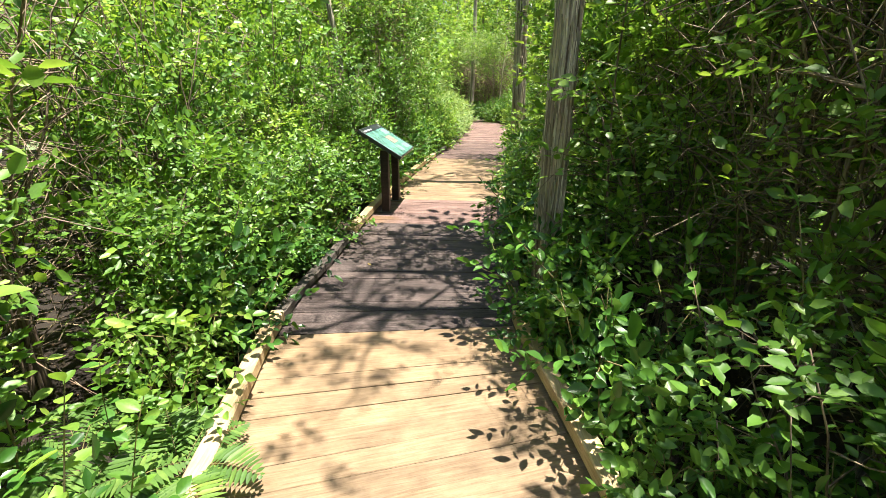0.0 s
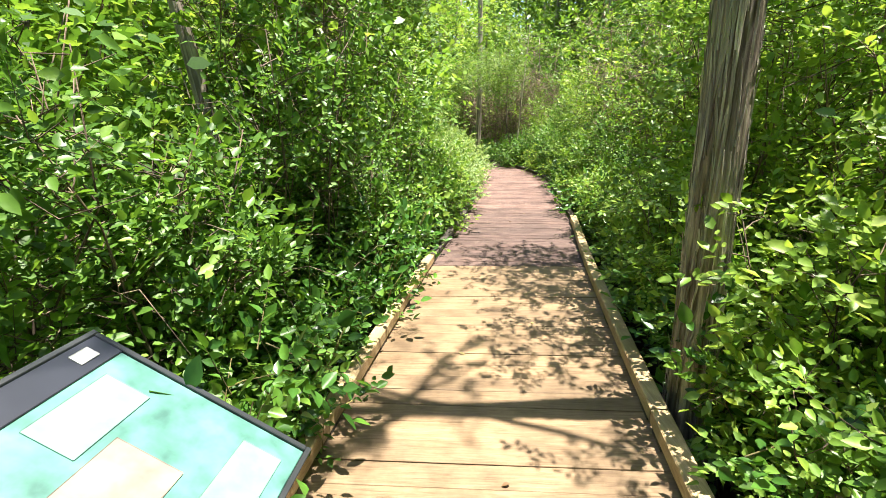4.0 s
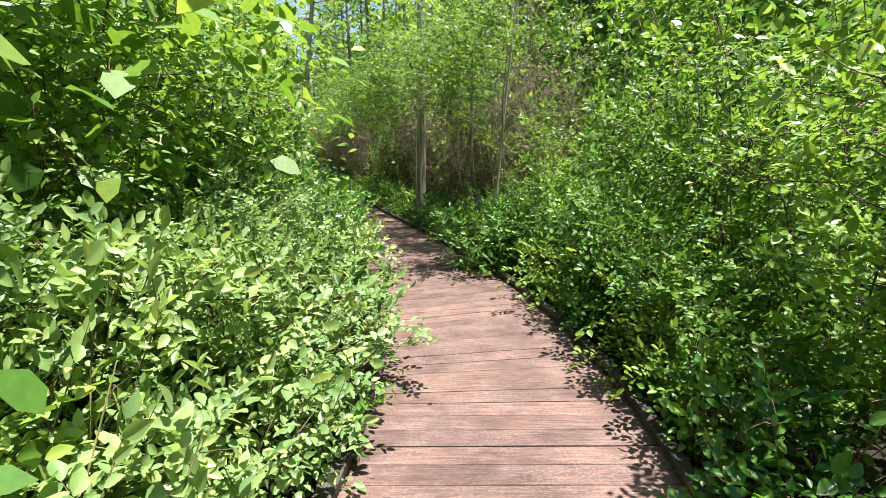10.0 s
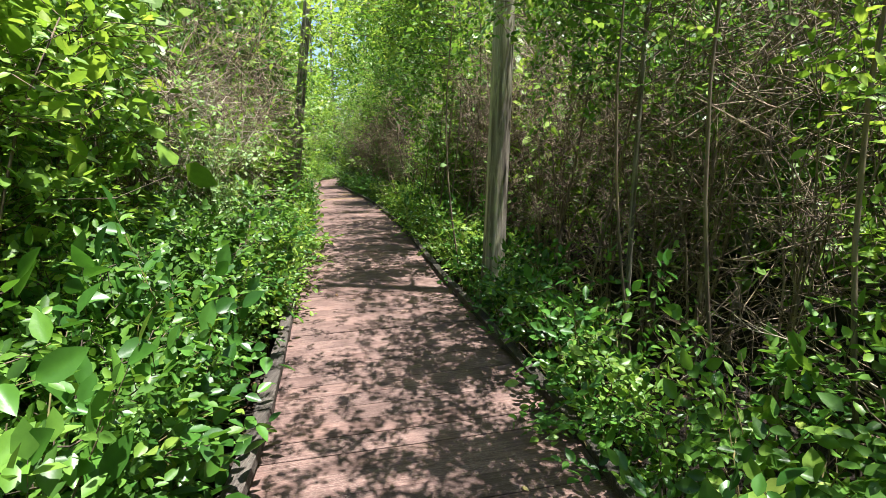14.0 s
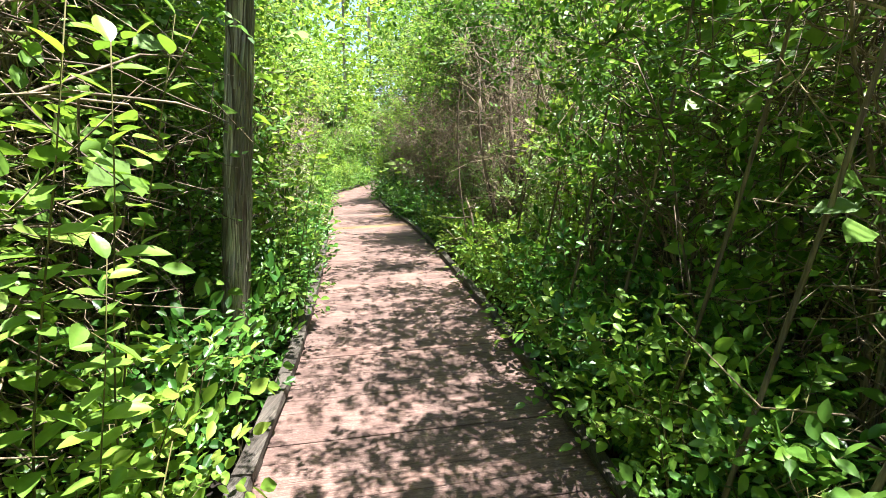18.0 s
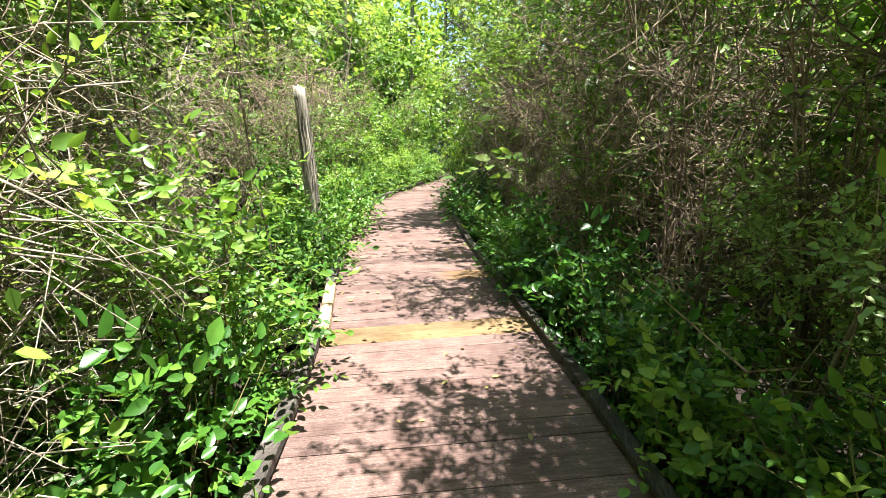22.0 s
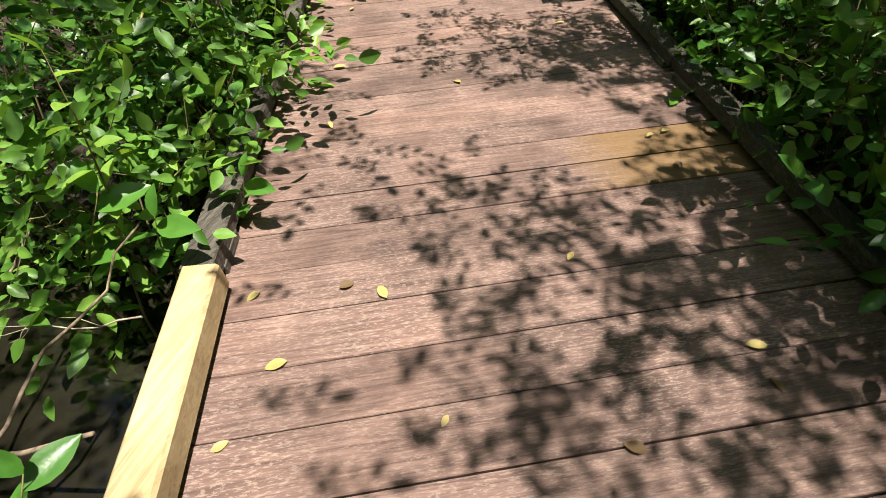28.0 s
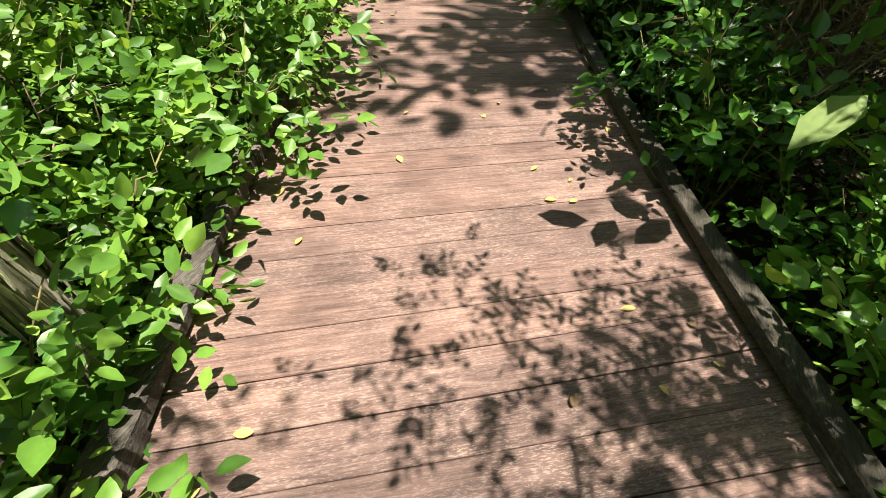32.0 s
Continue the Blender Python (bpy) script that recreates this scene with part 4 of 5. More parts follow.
# a dark pool in the hollow and a dead branch that leans on the new rail
pool_r = np.random.default_rng(31)
rim = [(1.3 * (1 + 0.22 * math.sin(3 * u + 1) + 0.1 * math.sin(7 * u)) * math.cos(u), 0.72 * (1 + 0.2 * math.sin(2 * u) + 0.1 * math.cos(5 * u)) * math.sin(u), 0.0) for u in np.linspace(0, 2 * math.pi, 40, endpoint=False)]
pool = tagged(new("water_pool", mesh_of("water_pool", rim, [tuple(range(40))], WATER)), "still dark brown water in a hollow of the forest floor", "water", kind="structure")
pool.matrix_basis = pose(-5.15, 33.62, GROUND_Z + 0.05, 0, 0, 18)
g = Growth(416)
dead = tagged(new("dead_branch"), "bare pinkish-brown dead branch fallen against the kerb rail", "branch")
dead.matrix_basis = pose(-4.47, 33.75, GROUND_Z + 0.02)
for k, (p, q, rad) in enumerate((((-0.5, -0.35, 0.0), (0.54, 0.05, 0.44), 0.010), ((-0.1, -0.2, 0.15), (-0.45, 0.35, 0.4), 0.006), ((0.1, -0.12, 0.24), (-0.15, 0.5, 0.42), 0.006), ((0.25, -0.06, 0.3), (0.3, 0.45, 0.5), 0.005), ((-0.2, -0.25, 0.1), (0.35, -0.45, 0.3), 0.005), ((0.0, -0.15, 0.2), (-0.5, 0.05, 0.35), 0.004))):
    f = np.linspace(0, 1, 8)[:, None]
    pts = np.array(p) + (np.array(q) - np.array(p)) * f + pool_r.normal(0, 0.015, (8, 3)) * np.sin(f * 3.14)
    g.tube(pts, np.linspace(1, 0.45, 8) * rad, 6)
    part("stick" if k == 0 else "twig", g.tube_mesh("stick", TWIG, [g.tubes[-1]]), TWIG, dead)

# low shrubs that lap over the rails
for side in (-1, 1):
    s = S0
    while s < S1:
        x, y, a = on_line(s, side)
        lush = side < 0 and 10.0 < y < 17.2
        close = 0.27 if lush else 0.44 if side < 0 and 17 < y < 23 else 0.4 if side > 0 and 5.2 < y < 12.3 else 0.22 if side > 0 and y < 24 or side < 0 and y > 35.2 else 0.3
        off = HALF + close + rng.uniform(-0.06, 0.28)
        x, y, a = on_line(s, side * off)
        if not (side < 0 and (5.2 < y < 6.7 and off < 1.4 or 0.9 < y < 2.2 and rng.random() < 0.5)) and not (side > 0 and 8.8 < y < 10.6) and not (side < 0 and 33.1 < y < 34.5 and off < 1.5):
            kinds_here = LOW
            if 6.5 < y < (10 if side < 0 else 12.3) or side < 0 and (27 < y < 31 or 33 < y < 35.2) or side > 0 and y > 33:
                kinds_here = [LOW[0], LOW[3], BROAD[2], BROAD[2]] if y > 33 else [LOW[0], LOW[3], LOW[0], LOW[1]]
            elif side < 0 and (y > 35.2 or 19 < y < 27) or side > 0 and 27 < y <= 33:
                kinds_here = [BROAD[2], LOW[1], LOW[2], BROAD[2]] if y > 33 else [LOW[2], LOW[1], LOW[2], LOW[3]]
            pick = rng.choice(PALE) if (side < 0 and 13.0 < y < 19.0 and rng.random() < 0.85) else rng.choice(kinds_here)
            plant(pick, x, y, GROUND_Z, rng.uniform(0, 6.28), rng.uniform(0.85, 1.15) * (1.08 if lush else 1.0), rng.uniform(0.85, 1.25), group="low shrubs beside the boardwalk")
        s += rng.uniform(0.24, 0.38)
# glossy low shrubs beyond the open ground by the new rail
for y0, off in ((32.2, -1.45), (32.7, -1.6), (34.9, -2.0), (35.1, -1.7), (34.75, -2.3), (34.2, -2.5), (34.6, -1.5), (32.4, -2.0), (32.9, -2.3)):
    x, y, a = on_line(s_of(y0), off)
    plant(rng.choice((LOW[0], LOW[3])), x, y, GROUND_Z, rng.uniform(0, 6.28), rng.uniform(0.8, 1.0), rng.uniform(0.9, 1.2), group="low shrubs beside the boardwalk")
# a pale leafy bank on the open side
for k in range(46):
    x, y, a = on_line(s_of(12.6) + 0.17 * k, -(HALF + rng.uniform(0.7, 1.6)))
    plant(PALE[k % 2] if k % 3 else LOW[2], x, y, GROUND_Z, rng.uniform(0, 6.28), rng.uniform(0.95, 1.15), rng.uniform(1.25, 1.5), group="low shrubs beside the boardwalk")
for k in range(20):
    x, y, a = on_line(s_of(13.4) + 0.26 * k, -(HALF + rng.uniform(1.0, 1.5)))
    plant(HOAR[k % 2], x, y, GROUND_Z, rng.uniform(0, 6.28), rng.uniform(0.85, 1.1), rng.uniform(0.9, 1.15), group="pale shrubs on the open side")
# waist-high shrubs between the low and the tall ones
for side in (-1, 1):
    s = S0
    while s < S1:
        x, y, a = on_line(s, side * (HALF + rng.uniform(0.5, 0.85)))
        bare = side < 0 and (y < 2.5 or 5.0 < y < 6.9 or 13.2 < y < 19.0 or 32.6 < y < 35.0 or 25.2 < y < 28.4 or 6.9 < y < 11.6 and rng.random() < 0.75) or side > 0 and (20.8 < y < 24.8 or (13.6 < y < 17 or 8.5 < y < 11) and rng.random() < 0.65 or y < 4.0 and rng.random() < 0.8)
        if not bare and (y < 24 or side < 0 and rng.random() < 0.3):
            plant(MID[rng.choice((1, 3))] if y < 5 or 17 < y < 24 or side < 0 and y < 12.3 else rng.choice(MID), x, y, GROUND_Z, rng.uniform(0, 6.28), rng.uniform(0.8, 1.1), rng.uniform(0.9, 1.15), group="waist-high shrubs beside the boardwalk")
        s += rng.uniform(0.32, 0.5)
# tall shrubs behind them
for side in (-1, 1):
    s = S0
    while s < S1:
        off = HALF + rng.uniform(0.75, 1.35)
        x, y, a = on_line(s, side * off)
        if y < 24 and not (side < 0 and 6.9 < y < 11.6) and not (side > 0 and 13.6 < y < 17):
            x, y, a = on_line(s, side * (off + 0.35))
        if side < 0 and 13.5 < y < 20.5:
            x, y, a = on_line(s, side * (off + 0.6))
        tw = (0.3 if side < 0 and y < 3 else 0.08) if y < 24 else (0.95 if side > 0 else 0.55)
        if side > 0 and (y < 4.5 or 13.6 < y < 17):
            tw = 0.5 if y < 5 else 0.75
        if side > 0 and 21.3 < y < 24.2:
            tw = 0.9
            x, y, a = on_line(s, off + 0.45)
        if math.hypot(x + 5.02, y - 35.5) < 1.0:
            s += 0.3
            continue
        straw = side < 0 and 31.9 < y < 35 and rng.random() < 0.7
        if straw:
            x, y, a = on_line(s, side * (off + 0.75))
        pick = rng.choice(STRAW) if straw else rng.choice(TWIGGY) if rng.random() < tw else TALL[rng.choice((0, 3)) if side < 0 and 6.5 < y < 12.3 else rng.choice((0, 1, 1, 2, 2, 3)) if y < 19 else rng.randrange(4)]
        plant(pick, x, y, GROUND_Z - 0.05, rng.uniform(0, 6.28), rng.uniform(0.85, 1.12), rng.uniform(0.9, 1.2), group="tall shrubs beside the boardwalk")
        s += rng.uniform(0.5, 0.76)
for y0, off, size, tall, k in ((25.6, -1.05, 0.85, 1.0, 0), (25.85, -1.02, 0.9, 1.0, 0), (26.1, -1.05, 0.8, 1.0, 0), (26.3, -1.6, 1.0, 1.0, 3), (26.0, -1.75, 1.05, 1.0, 3), (25.6, -1.8, 1.0, 1.0, 3), (24.5, -1.2, 1.0, 1.1, 1), (24.9, -1.25, 1.0, 1.1, 0), (19.4, -1.15, 1.0, 1.1, 1),
                               (19.8, -1.3, 1.1, 1.2, 1), (20.3, -1.2, 1.0, 1.1, 0), (20.8, -1.3, 1.1, 1.2, 1), (21.3, -1.2, 1.0, 1.1, 1), (21.8, -1.3, 1.0, 1.2, 1), (7.9, -1.25, 0.9, 1.0, 2), (8.7, -1.2, 0.9, 1.0, 2), (20.6, 1.25, 1.0, 1.0, 0), (19.8, 1.2, 1.0, 1.0, 1),
                               (27.3, 1.2, 0.9, 1.0, 1), (26.8, 1.25, 0.9, 1.0, 0), (3.9, 1.08, 0.8, 1.0, 1), (4.5, 1.1, 0.8, 1.0, 2)):
    x, y, a = on_line(s_of(y0), off)
    plant(BROAD[k], x, y, GROUND_Z, y0 * 7, size, tall, group="broad-leaved shrubs beside the boardwalk")
for y0, off in ((24.2, -1.7), (24.6, -1.8), (25.0, -1.75), (25.3, -2.0)):
    x, y, a = on_line(s_of(y0), off)
    plant(HOAR[0], x, y, GROUND_Z, y0 * 7, 1.0, 1.25, group="pale shrubs on the open side")
    plant(STRAW[1], x - 0.15, y + 0.1, GROUND_Z, y0 * 5, 0.85, 1.0, group="tall shrubs beside the boardwalk")
for x, y, size in ((2.02, 19.85, 1.3), (2.35, 20.05, 1.4), (2.2, 20.35, 1.2)):
    plant(LOW[1], x, y, GROUND_Z, x * 9, size, group="low shrubs beside the boardwalk")
# ground cover under the brown twigs
for k in range(44):
    x, y, a = on_line(s_of(24.4) + 0.26 * k, HALF + rng.uniform(0.75, 1.7))
    plant(rng.choice((LOW[0], LOW[3], LOW[0], LOW[1])), x, y, GROUND_Z, rng.uniform(0, 6.28), rng.uniform(0.75, 1.0), rng.uniform(0.8, 1.0), group="low shrubs beside the boardwalk")
# ground cover under the dead twigs
for k in range(22):
    x, y, a = on_line(s_of(32.4) + 0.2 * k, -(HALF + rng.uniform(1.1 if k > 11 else 1.7, 2.5)))
    if math.hypot(x + 4.93, y - 35.48) > 0.35:
        plant(rng.choice((LOW[0], LOW[3], LOW[1])), x, y, GROUND_Z, rng.uniform(0, 6.28), rng.uniform(0.7, 0.95), 1.0, group="low shrubs beside the boardwalk")
# brown and straw twigs behind the wet hollow, broad leaves at its edge
for y0, off, kind in ((35.0, -2.6, TWIGGY[0]), (35.6, -2.9, STRAW[0]), (34.6, -3.0, TWIGGY[1]), (36.1, -2.6, TWIGGY[0]), (34.1, -3.3, STRAW[1]), (33.6, -3.5, TWIGGY[0]), (35.1, -3.4, TWIGGY[1])):
    x, y, a = on_line(s_of(y0), off)
    plant(kind, x, y, GROUND_Z - 0.05, y0 * 7, 0.85, 0.95, group="tall shrubs beside the boardwalk")
for y0, off, k, size in ((34.42, -1.3, 2, 0.9), (34.65, -1.45, 2, 0.85), (34.8, -1.15, 2, 0.85), (32.6, -1.2, 3, 0.75)):
    x, y, a = on_line(s_of(y0), off)
    plant(BROAD[k], x, y, GROUND_Z, y0 * 7, size, group="broad-leaved shrubs beside the boardwalk")
# pale dead twigs in the sun, and bushes over the bare ground, near the far bend
for y0 in (36.3, 37.0, 37.7, 38.4):
    x, y, a = on_line(s_of(y0), 1.75)
    plant(STRAW[int(y0) % 2], x, y, GROUND_Z, y0 * 7, 0.8, 1.0, group="tall shrubs beside the boardwalk")
for k in range(16):
    x, y, a = on_line(s_of(40.0) + 0.36 * k, -(1.15 + 0.12 * (k % 3)))
    plant((LOW[1], LOW[2], BROAD[2])[k % 3], x, y, GROUND_Z, k * 2.1, 1.0, 1.15, group="low shrubs beside the boardwalk")
    x, y, a = on_line(s_of(40.2) + 0.36 * k, -(1.9 + 0.3 * (k % 2)))
    plant(MID[k % 4], x, y, GROUND_Z, k * 1.7, 0.95, 1.0, group="waist-high shrubs beside the boardwalk")
# tall bushes that lean over the low ones
for y0, k in ((8.7, 0), (9.3, 3), (9.9, 0), (10.5, 3)):
    x, y, a = on_line(s_of(y0), -1.42)
    plant(TALL[k], x, y, GROUND_Z - 0.05, y0 * 7, 0.85, 1.15, group="tall shrubs beside the boardwalk")
# sunlit pale shrubs before the twigs
for y0 in (29.8, 30.5, 31.2, 31.9, 32.6):
    x, y, a = on_line(s_of(y0), 1.9)
    plant(HOAR[int(y0) % 2], x, y, GROUND_Z, y0 * 7, 0.95, 1.2, group="pale shrubs on the open side")
for y0, off in ((31.3, -1.55), (31.9, -1.6), (32.5, -1.65), (33.0, -1.9)):
    x, y, a = on_line(s_of(y0), off)
    plant(STRAW[int(y0) % 2], x, y, GROUND_Z, y0 * 7, 0.72, 1.0, group="tall shrubs beside the boardwalk")
# bushes that close the view where the walk bends away
for k in range(16):
    x, y, a = on_line(s_of(39.5) + 0.55 * k, HALF + rng.uniform(0.35, 0.6))
    plant(MID[k % 4], x, y, GROUND_Z, k * 1.9, rng.uniform(0.95, 1.15), rng.uniform(1.0, 1.4), group="waist-high shrubs beside the boardwalk")
for k in range(5):
    plant(TALL[k % 4], -5.6 + 0.6 * k, 52.0 + 0.3 * (k % 2), GROUND_Z, k * 1.3, 1.1, 1.0, group="tall shrubs beside the boardwalk")
# thicket behind
for side in (-1, 1):
    s = S0 - 1
    while s < S_AT[-1]:
        off = HALF + rng.uniform(1.7, 4.2) + (1.1 if on_line(s)[1] > 30 else 0.7 if side > 0 and 8 < on_line(s)[1] < 20.5 else 0.0)
        x, y, a = on_line(s, side * off)
        plant(rng.choice(BACK), x, y, GROUND_Z - 0.05, rng.uniform(0, 6.28), rng.uniform(0.8, 1.15), rng.uniform(0.85, 1.15), group="thicket behind the shrubs")
        s += rng.uniform(0.6, 1.05)
# understory trees whose crowns hang over the boardwalk
for y0, off, size in ((37.0, 3.6, 1.0), (40.4, 1.7, 1.0),
                      (39.6, -2.0, 1.0), (43.0, -2.2, 1.1), (44.0, 2.0, 1.1), (41.5, 2.2, 0.8)):
    x, y, a = on_line(s_of(y0), off)
    plant(rng.choice(SMALL), x, y, GROUND_Z - 0.05, rng.uniform(0, 6.28), size, rng.uniform(0.9, 1.1), group="understory trees along the boardwalk")
# arching shrubs with small leaves, added to dapple the planks and darken the banks
for y0, off, size in ((20.0, 0.9, 1.0), (20.7, 1.0, 1.0), (21.4, 0.95, 0.95), (22.1, 1.0, 1.0), (22.9, 0.95, 1.0), (23.6, 1.0, 1.0), (24.5, 0.95, 0.95), (25.3, 1.0, 0.95), (26.1, 1.0, 1.0), (26.9, 1.0, 1.0), (26.4, 0.9, 0.95), (27.5, 1.0, 1.0), (28.1, 1.0, 0.95), (28.7, 1.0, 1.0), (29.4, 1.0, 0.95), (30.2, -1.4, 1.0), (29.6, -1.4, 1.0), (27.9, -1.4, 1.0), (30.4, 1.05, 0.9), (31.4, 1.1, 0.95),
                      (3.6, 1.1, 0.95), (4.4, 1.05, 1.0), (7.6, 1.7, 0.95), (8.4, 1.75, 1.0), (8.9, -1.5, 1.0), (11.5, -1.2, 1.0), (11.9, -1.5, 1.0), (9.0, 1.5, 1.0), (9.9, 0.9, 1.0), (10.7, 0.8, 0.95), (31.9, 1.0, 1.0), (32.3, 0.95, 1.0), (32.8, 1.0, 1.0), (33.1, 1.15, 1.0), (33.7, 1.0, 1.0), (34.3, 1.2, 1.0), (34.8, 1.2, 0.95), (33.0, -2.2, 1.0), (37.4, 1.2, 1.0), (38.6, 1.2, 1.0), (35.2, 0.25, 0.75), (33.5, -2.3, 1.0), (34.0, 0.9, 1.0), (34.0, -2.4, 0.9), (34.85, -0.75, 1.0),
                      (33.2, -1.6, 0.9), (34.2, -1.65, 0.9), (31.0, -1.5, 0.95), (10.3, -1.5, 0.95), (11.1, -1.6, 1.0), (12.4, -1.5, 1.0), (15.0, 1.6, 0.9), (8.0, 2.7, 1.0), (8.9, 2.7, 1.0), (9.6, 2.6, 1.0), (10.9, 2.7, 1.0), (11.7, 2.7, 1.0), (11.3, 2.4, 1.0), (11.5, 3.0, 1.0), (33.3, -2.9, 1.0), (33.8, -2.0, 1.0), (33.4, -1.9, 1.0), (31.8, 1.4, 1.0), (32.2, 1.5, 1.0), (32.55, 1.2, 1.0), (34.65, 1.35, 0.95)):
    x, y, a = on_line(s_of(y0), off)
    out = (1.15 if y0 > 32.6 else 0.12 if 24 < y0 < 31 else 0.55) if off > 0 else -0.55
    x, y, a = on_line(s_of(y0), off + out)
    plant(rng.choice(CANOPY), x, y, GROUND_Z - 0.05, a - math.pi / 2 + (0 if off > 0 else math.pi) + rng.uniform(-0.4, 0.4), size, rng.uniform(0.92, 1.08), group="arching shrubs beside the boardwalk")
# thicker crowns added behind the hedge, mostly above view, which keep its inside dark
for y0, off, lean in ((0.8, 3.1, 0), (1.6, 2.4, 0), (3.2, 2.5, 0), (4.6, 3.2, 0), (10.6, -2.7, 0), (22.8, 3.0, 0), (28.0, -2.4, 0), (4.8, 3.0, 0), (6.0, 2.8, 0), (29.0, -2.1, 0), (30.2, -2.3, 0)):
    x, y, a = on_line(s_of(y0), off)
    plant(rng.choice(SHADE), x, y, GROUND_Z - 0.05, rng.uniform(-0.3, 0.3), rng.uniform(0.8, 0.95), rng.uniform(0.9, 1.05), (0, lean), group="shade trees behind the hedge")
# slim crowns added close to the planks, above view, to shade the banks
for y0, off in ((0.6, 2.7), (2.2, 2.8), (33.3, -2.2), (30.4, -2.0), (31.0, -2.1), (31.6, -2.2), (26.6, -2.6), (27.7, -1.9), (28.4, -2.0), (27.0, -3.6), (20.8, -2.7), (14.4, 3.1), (12.5, -2.4), (13.3, -2.6), (22.6, 1.8)):
    x, y, a = on_line(s_of(y0), off)
    plant(rng.choice(SHADE), x, y, GROUND_Z - 0.05, rng.uniform(0, 6.28), rng.uniform(0.58, 0.66), rng.uniform(1.4, 1.55), group="shade trees behind the hedge")
# high thicket that closes the view between the trunks
count = 0
while count < 150:
    x, y = rng.uniform(-22, 18), rng.uniform(-8, 62)
    d = np.hypot(S_XY[::10, 0] - x, S_XY[::10, 1] - y).min()
    if d < 4.6 or d > 18:
        continue
    count += 1
    plant(rng.choice(BACK), x, y, GROUND_Z - 0.05, rng.uniform(0, 6.28), rng.uniform(1.35, 1.8), rng.uniform(0.9, 1.15), group="thicket behind the shrubs")
# the wood around
count = 0
while count < 120:
    x, y = rng.uniform(-34, 30), rng.uniform(-16, 66)
    d = np.hypot(S_XY[::10, 0] - x, S_XY[::10, 1] - y).min()
    if d < 6.3 or (d > 15 and rng.random() < 0.6):
        continue
    count += 1
    plant(rng.choice(WOOD) if rng.random() < 0.75 else rng.choice(PINE), x, y, GROUND_Z - 0.1, rng.uniform(0, 6.28), rng.uniform(0.8, 1.15), rng.uniform(0.85, 1.15), group="trees of the wood around")

count = 0
while count < 36:
    x, y = rng.uniform(-14, 10), rng.uniform(20, 58)
    d = np.hypot(S_XY[::10, 0] - x, S_XY[::10, 1] - y).min()
    if 4.9 < d < 7.5:
        count += 1
        plant(rng.choice(WOOD), x, y, GROUND_Z - 0.1, rng.uniform(0, 6.28), rng.uniform(0.85, 1.1), rng.uniform(0.9, 1.15), group="trees of the wood around")

for x, y, size in ((-6.0, 25.5, 0.9), (-6.6, 29.0, 0.95), (-5.6, 21.5, 0.85), (-1.4, 38.5, 0.9), (-0.8, 41.5, 1.0), (-1.6, 45.0, 1.0), (-9.0, 44.0, 1.0), (-9.6, 40.5, 0.95), (-8.4, 48.0, 1.05), (-1.0, 49.0, 1.0), (-4.0, 55.0, 1.1), (-6.5, 54.0, 1.1), (-2.0, 53.0, 1.1)):
    plant(rng.choice(WOOD), x, y, GROUND_Z - 0.1, rng.uniform(0, 6.28), size, rng.uniform(1.0, 1.15), group="trees of the wood around")

# far woods all round
g = Growth(88)
r = g.rng
ring = []
while len(ring) < 44000:
    q = np.c_[r.uniform(-50, 42, 8000), r.uniform(-28, 88, 8000)]
    near = np.full(len(q), 1e9)
    for px, py in S_XY[::60]:
        near = np.minimum(near, np.hypot(q[:, 0] - px, q[:, 1] - py))
    ring += list(q[(near > 17) & (near < 32)])
q = np.array(ring[:44000])
clump = np.array([noise.noise(Vector((x * 0.22, y * 0.22, 3.0))) for x, y in q])
n = len(q)
zz = GROUND_Z + r.uniform(0, 1, n) * (19.0 + 6 * clump)
ang = r.uniform(0, 6.283, n)
L = r.uniform(0.5, 1.3, n)
g.leaves(np.c_[q, zz], np.c_[np.cos(ang), np.sin(ang), r.normal(-0.1, 0.4, n)], np.c_[r.normal(0, 0.6, (n, 2)), np.ones(n)], L, L * 0.62)
tagged(new("far_woods", g.kite_mesh("far_woods", LEAF_HIGH)), "far green woods closing the view behind the trees", "woods", kind="stuff")

# leaf litter on the ground beside the planks
g = Growth(77)
r = g.rng
n = 26000
ss = r.uniform(S0, S1, n)
oo = (HALF + 0.08 + np.abs(r.normal(0, 1.3, n))) * np.where(r.uniform(0, 1, n) < 0.5, -1, 1)
xy = np.array([on_line(a, b)[:2] for a, b in zip(ss, oo)])
zz = np.array([GROUND_Z - 0.06 + 0.12 * noise.noise(Vector((x * 0.6, y * 0.6, 0))) for x, y in xy]) + r.uniform(0.004, 0.035, n)
ang = r.uniform(0, 6.283, n)
L = r.uniform(0.018, 0.055, n)
g.leaves(np.c_[xy, zz], np.c_[np.cos(ang), np.sin(ang), r.normal(0, 0.25, n)], np.c_[r.normal(0, 0.35, (n, 2)), np.ones(n)], L, L * 0.55)
tagged(new("leaf_litter", g.kite_mesh("leaf_litter", LEAF_DEAD)), "brown dry leaf litter over the forest floor", "leaf litter", kind="stuff")


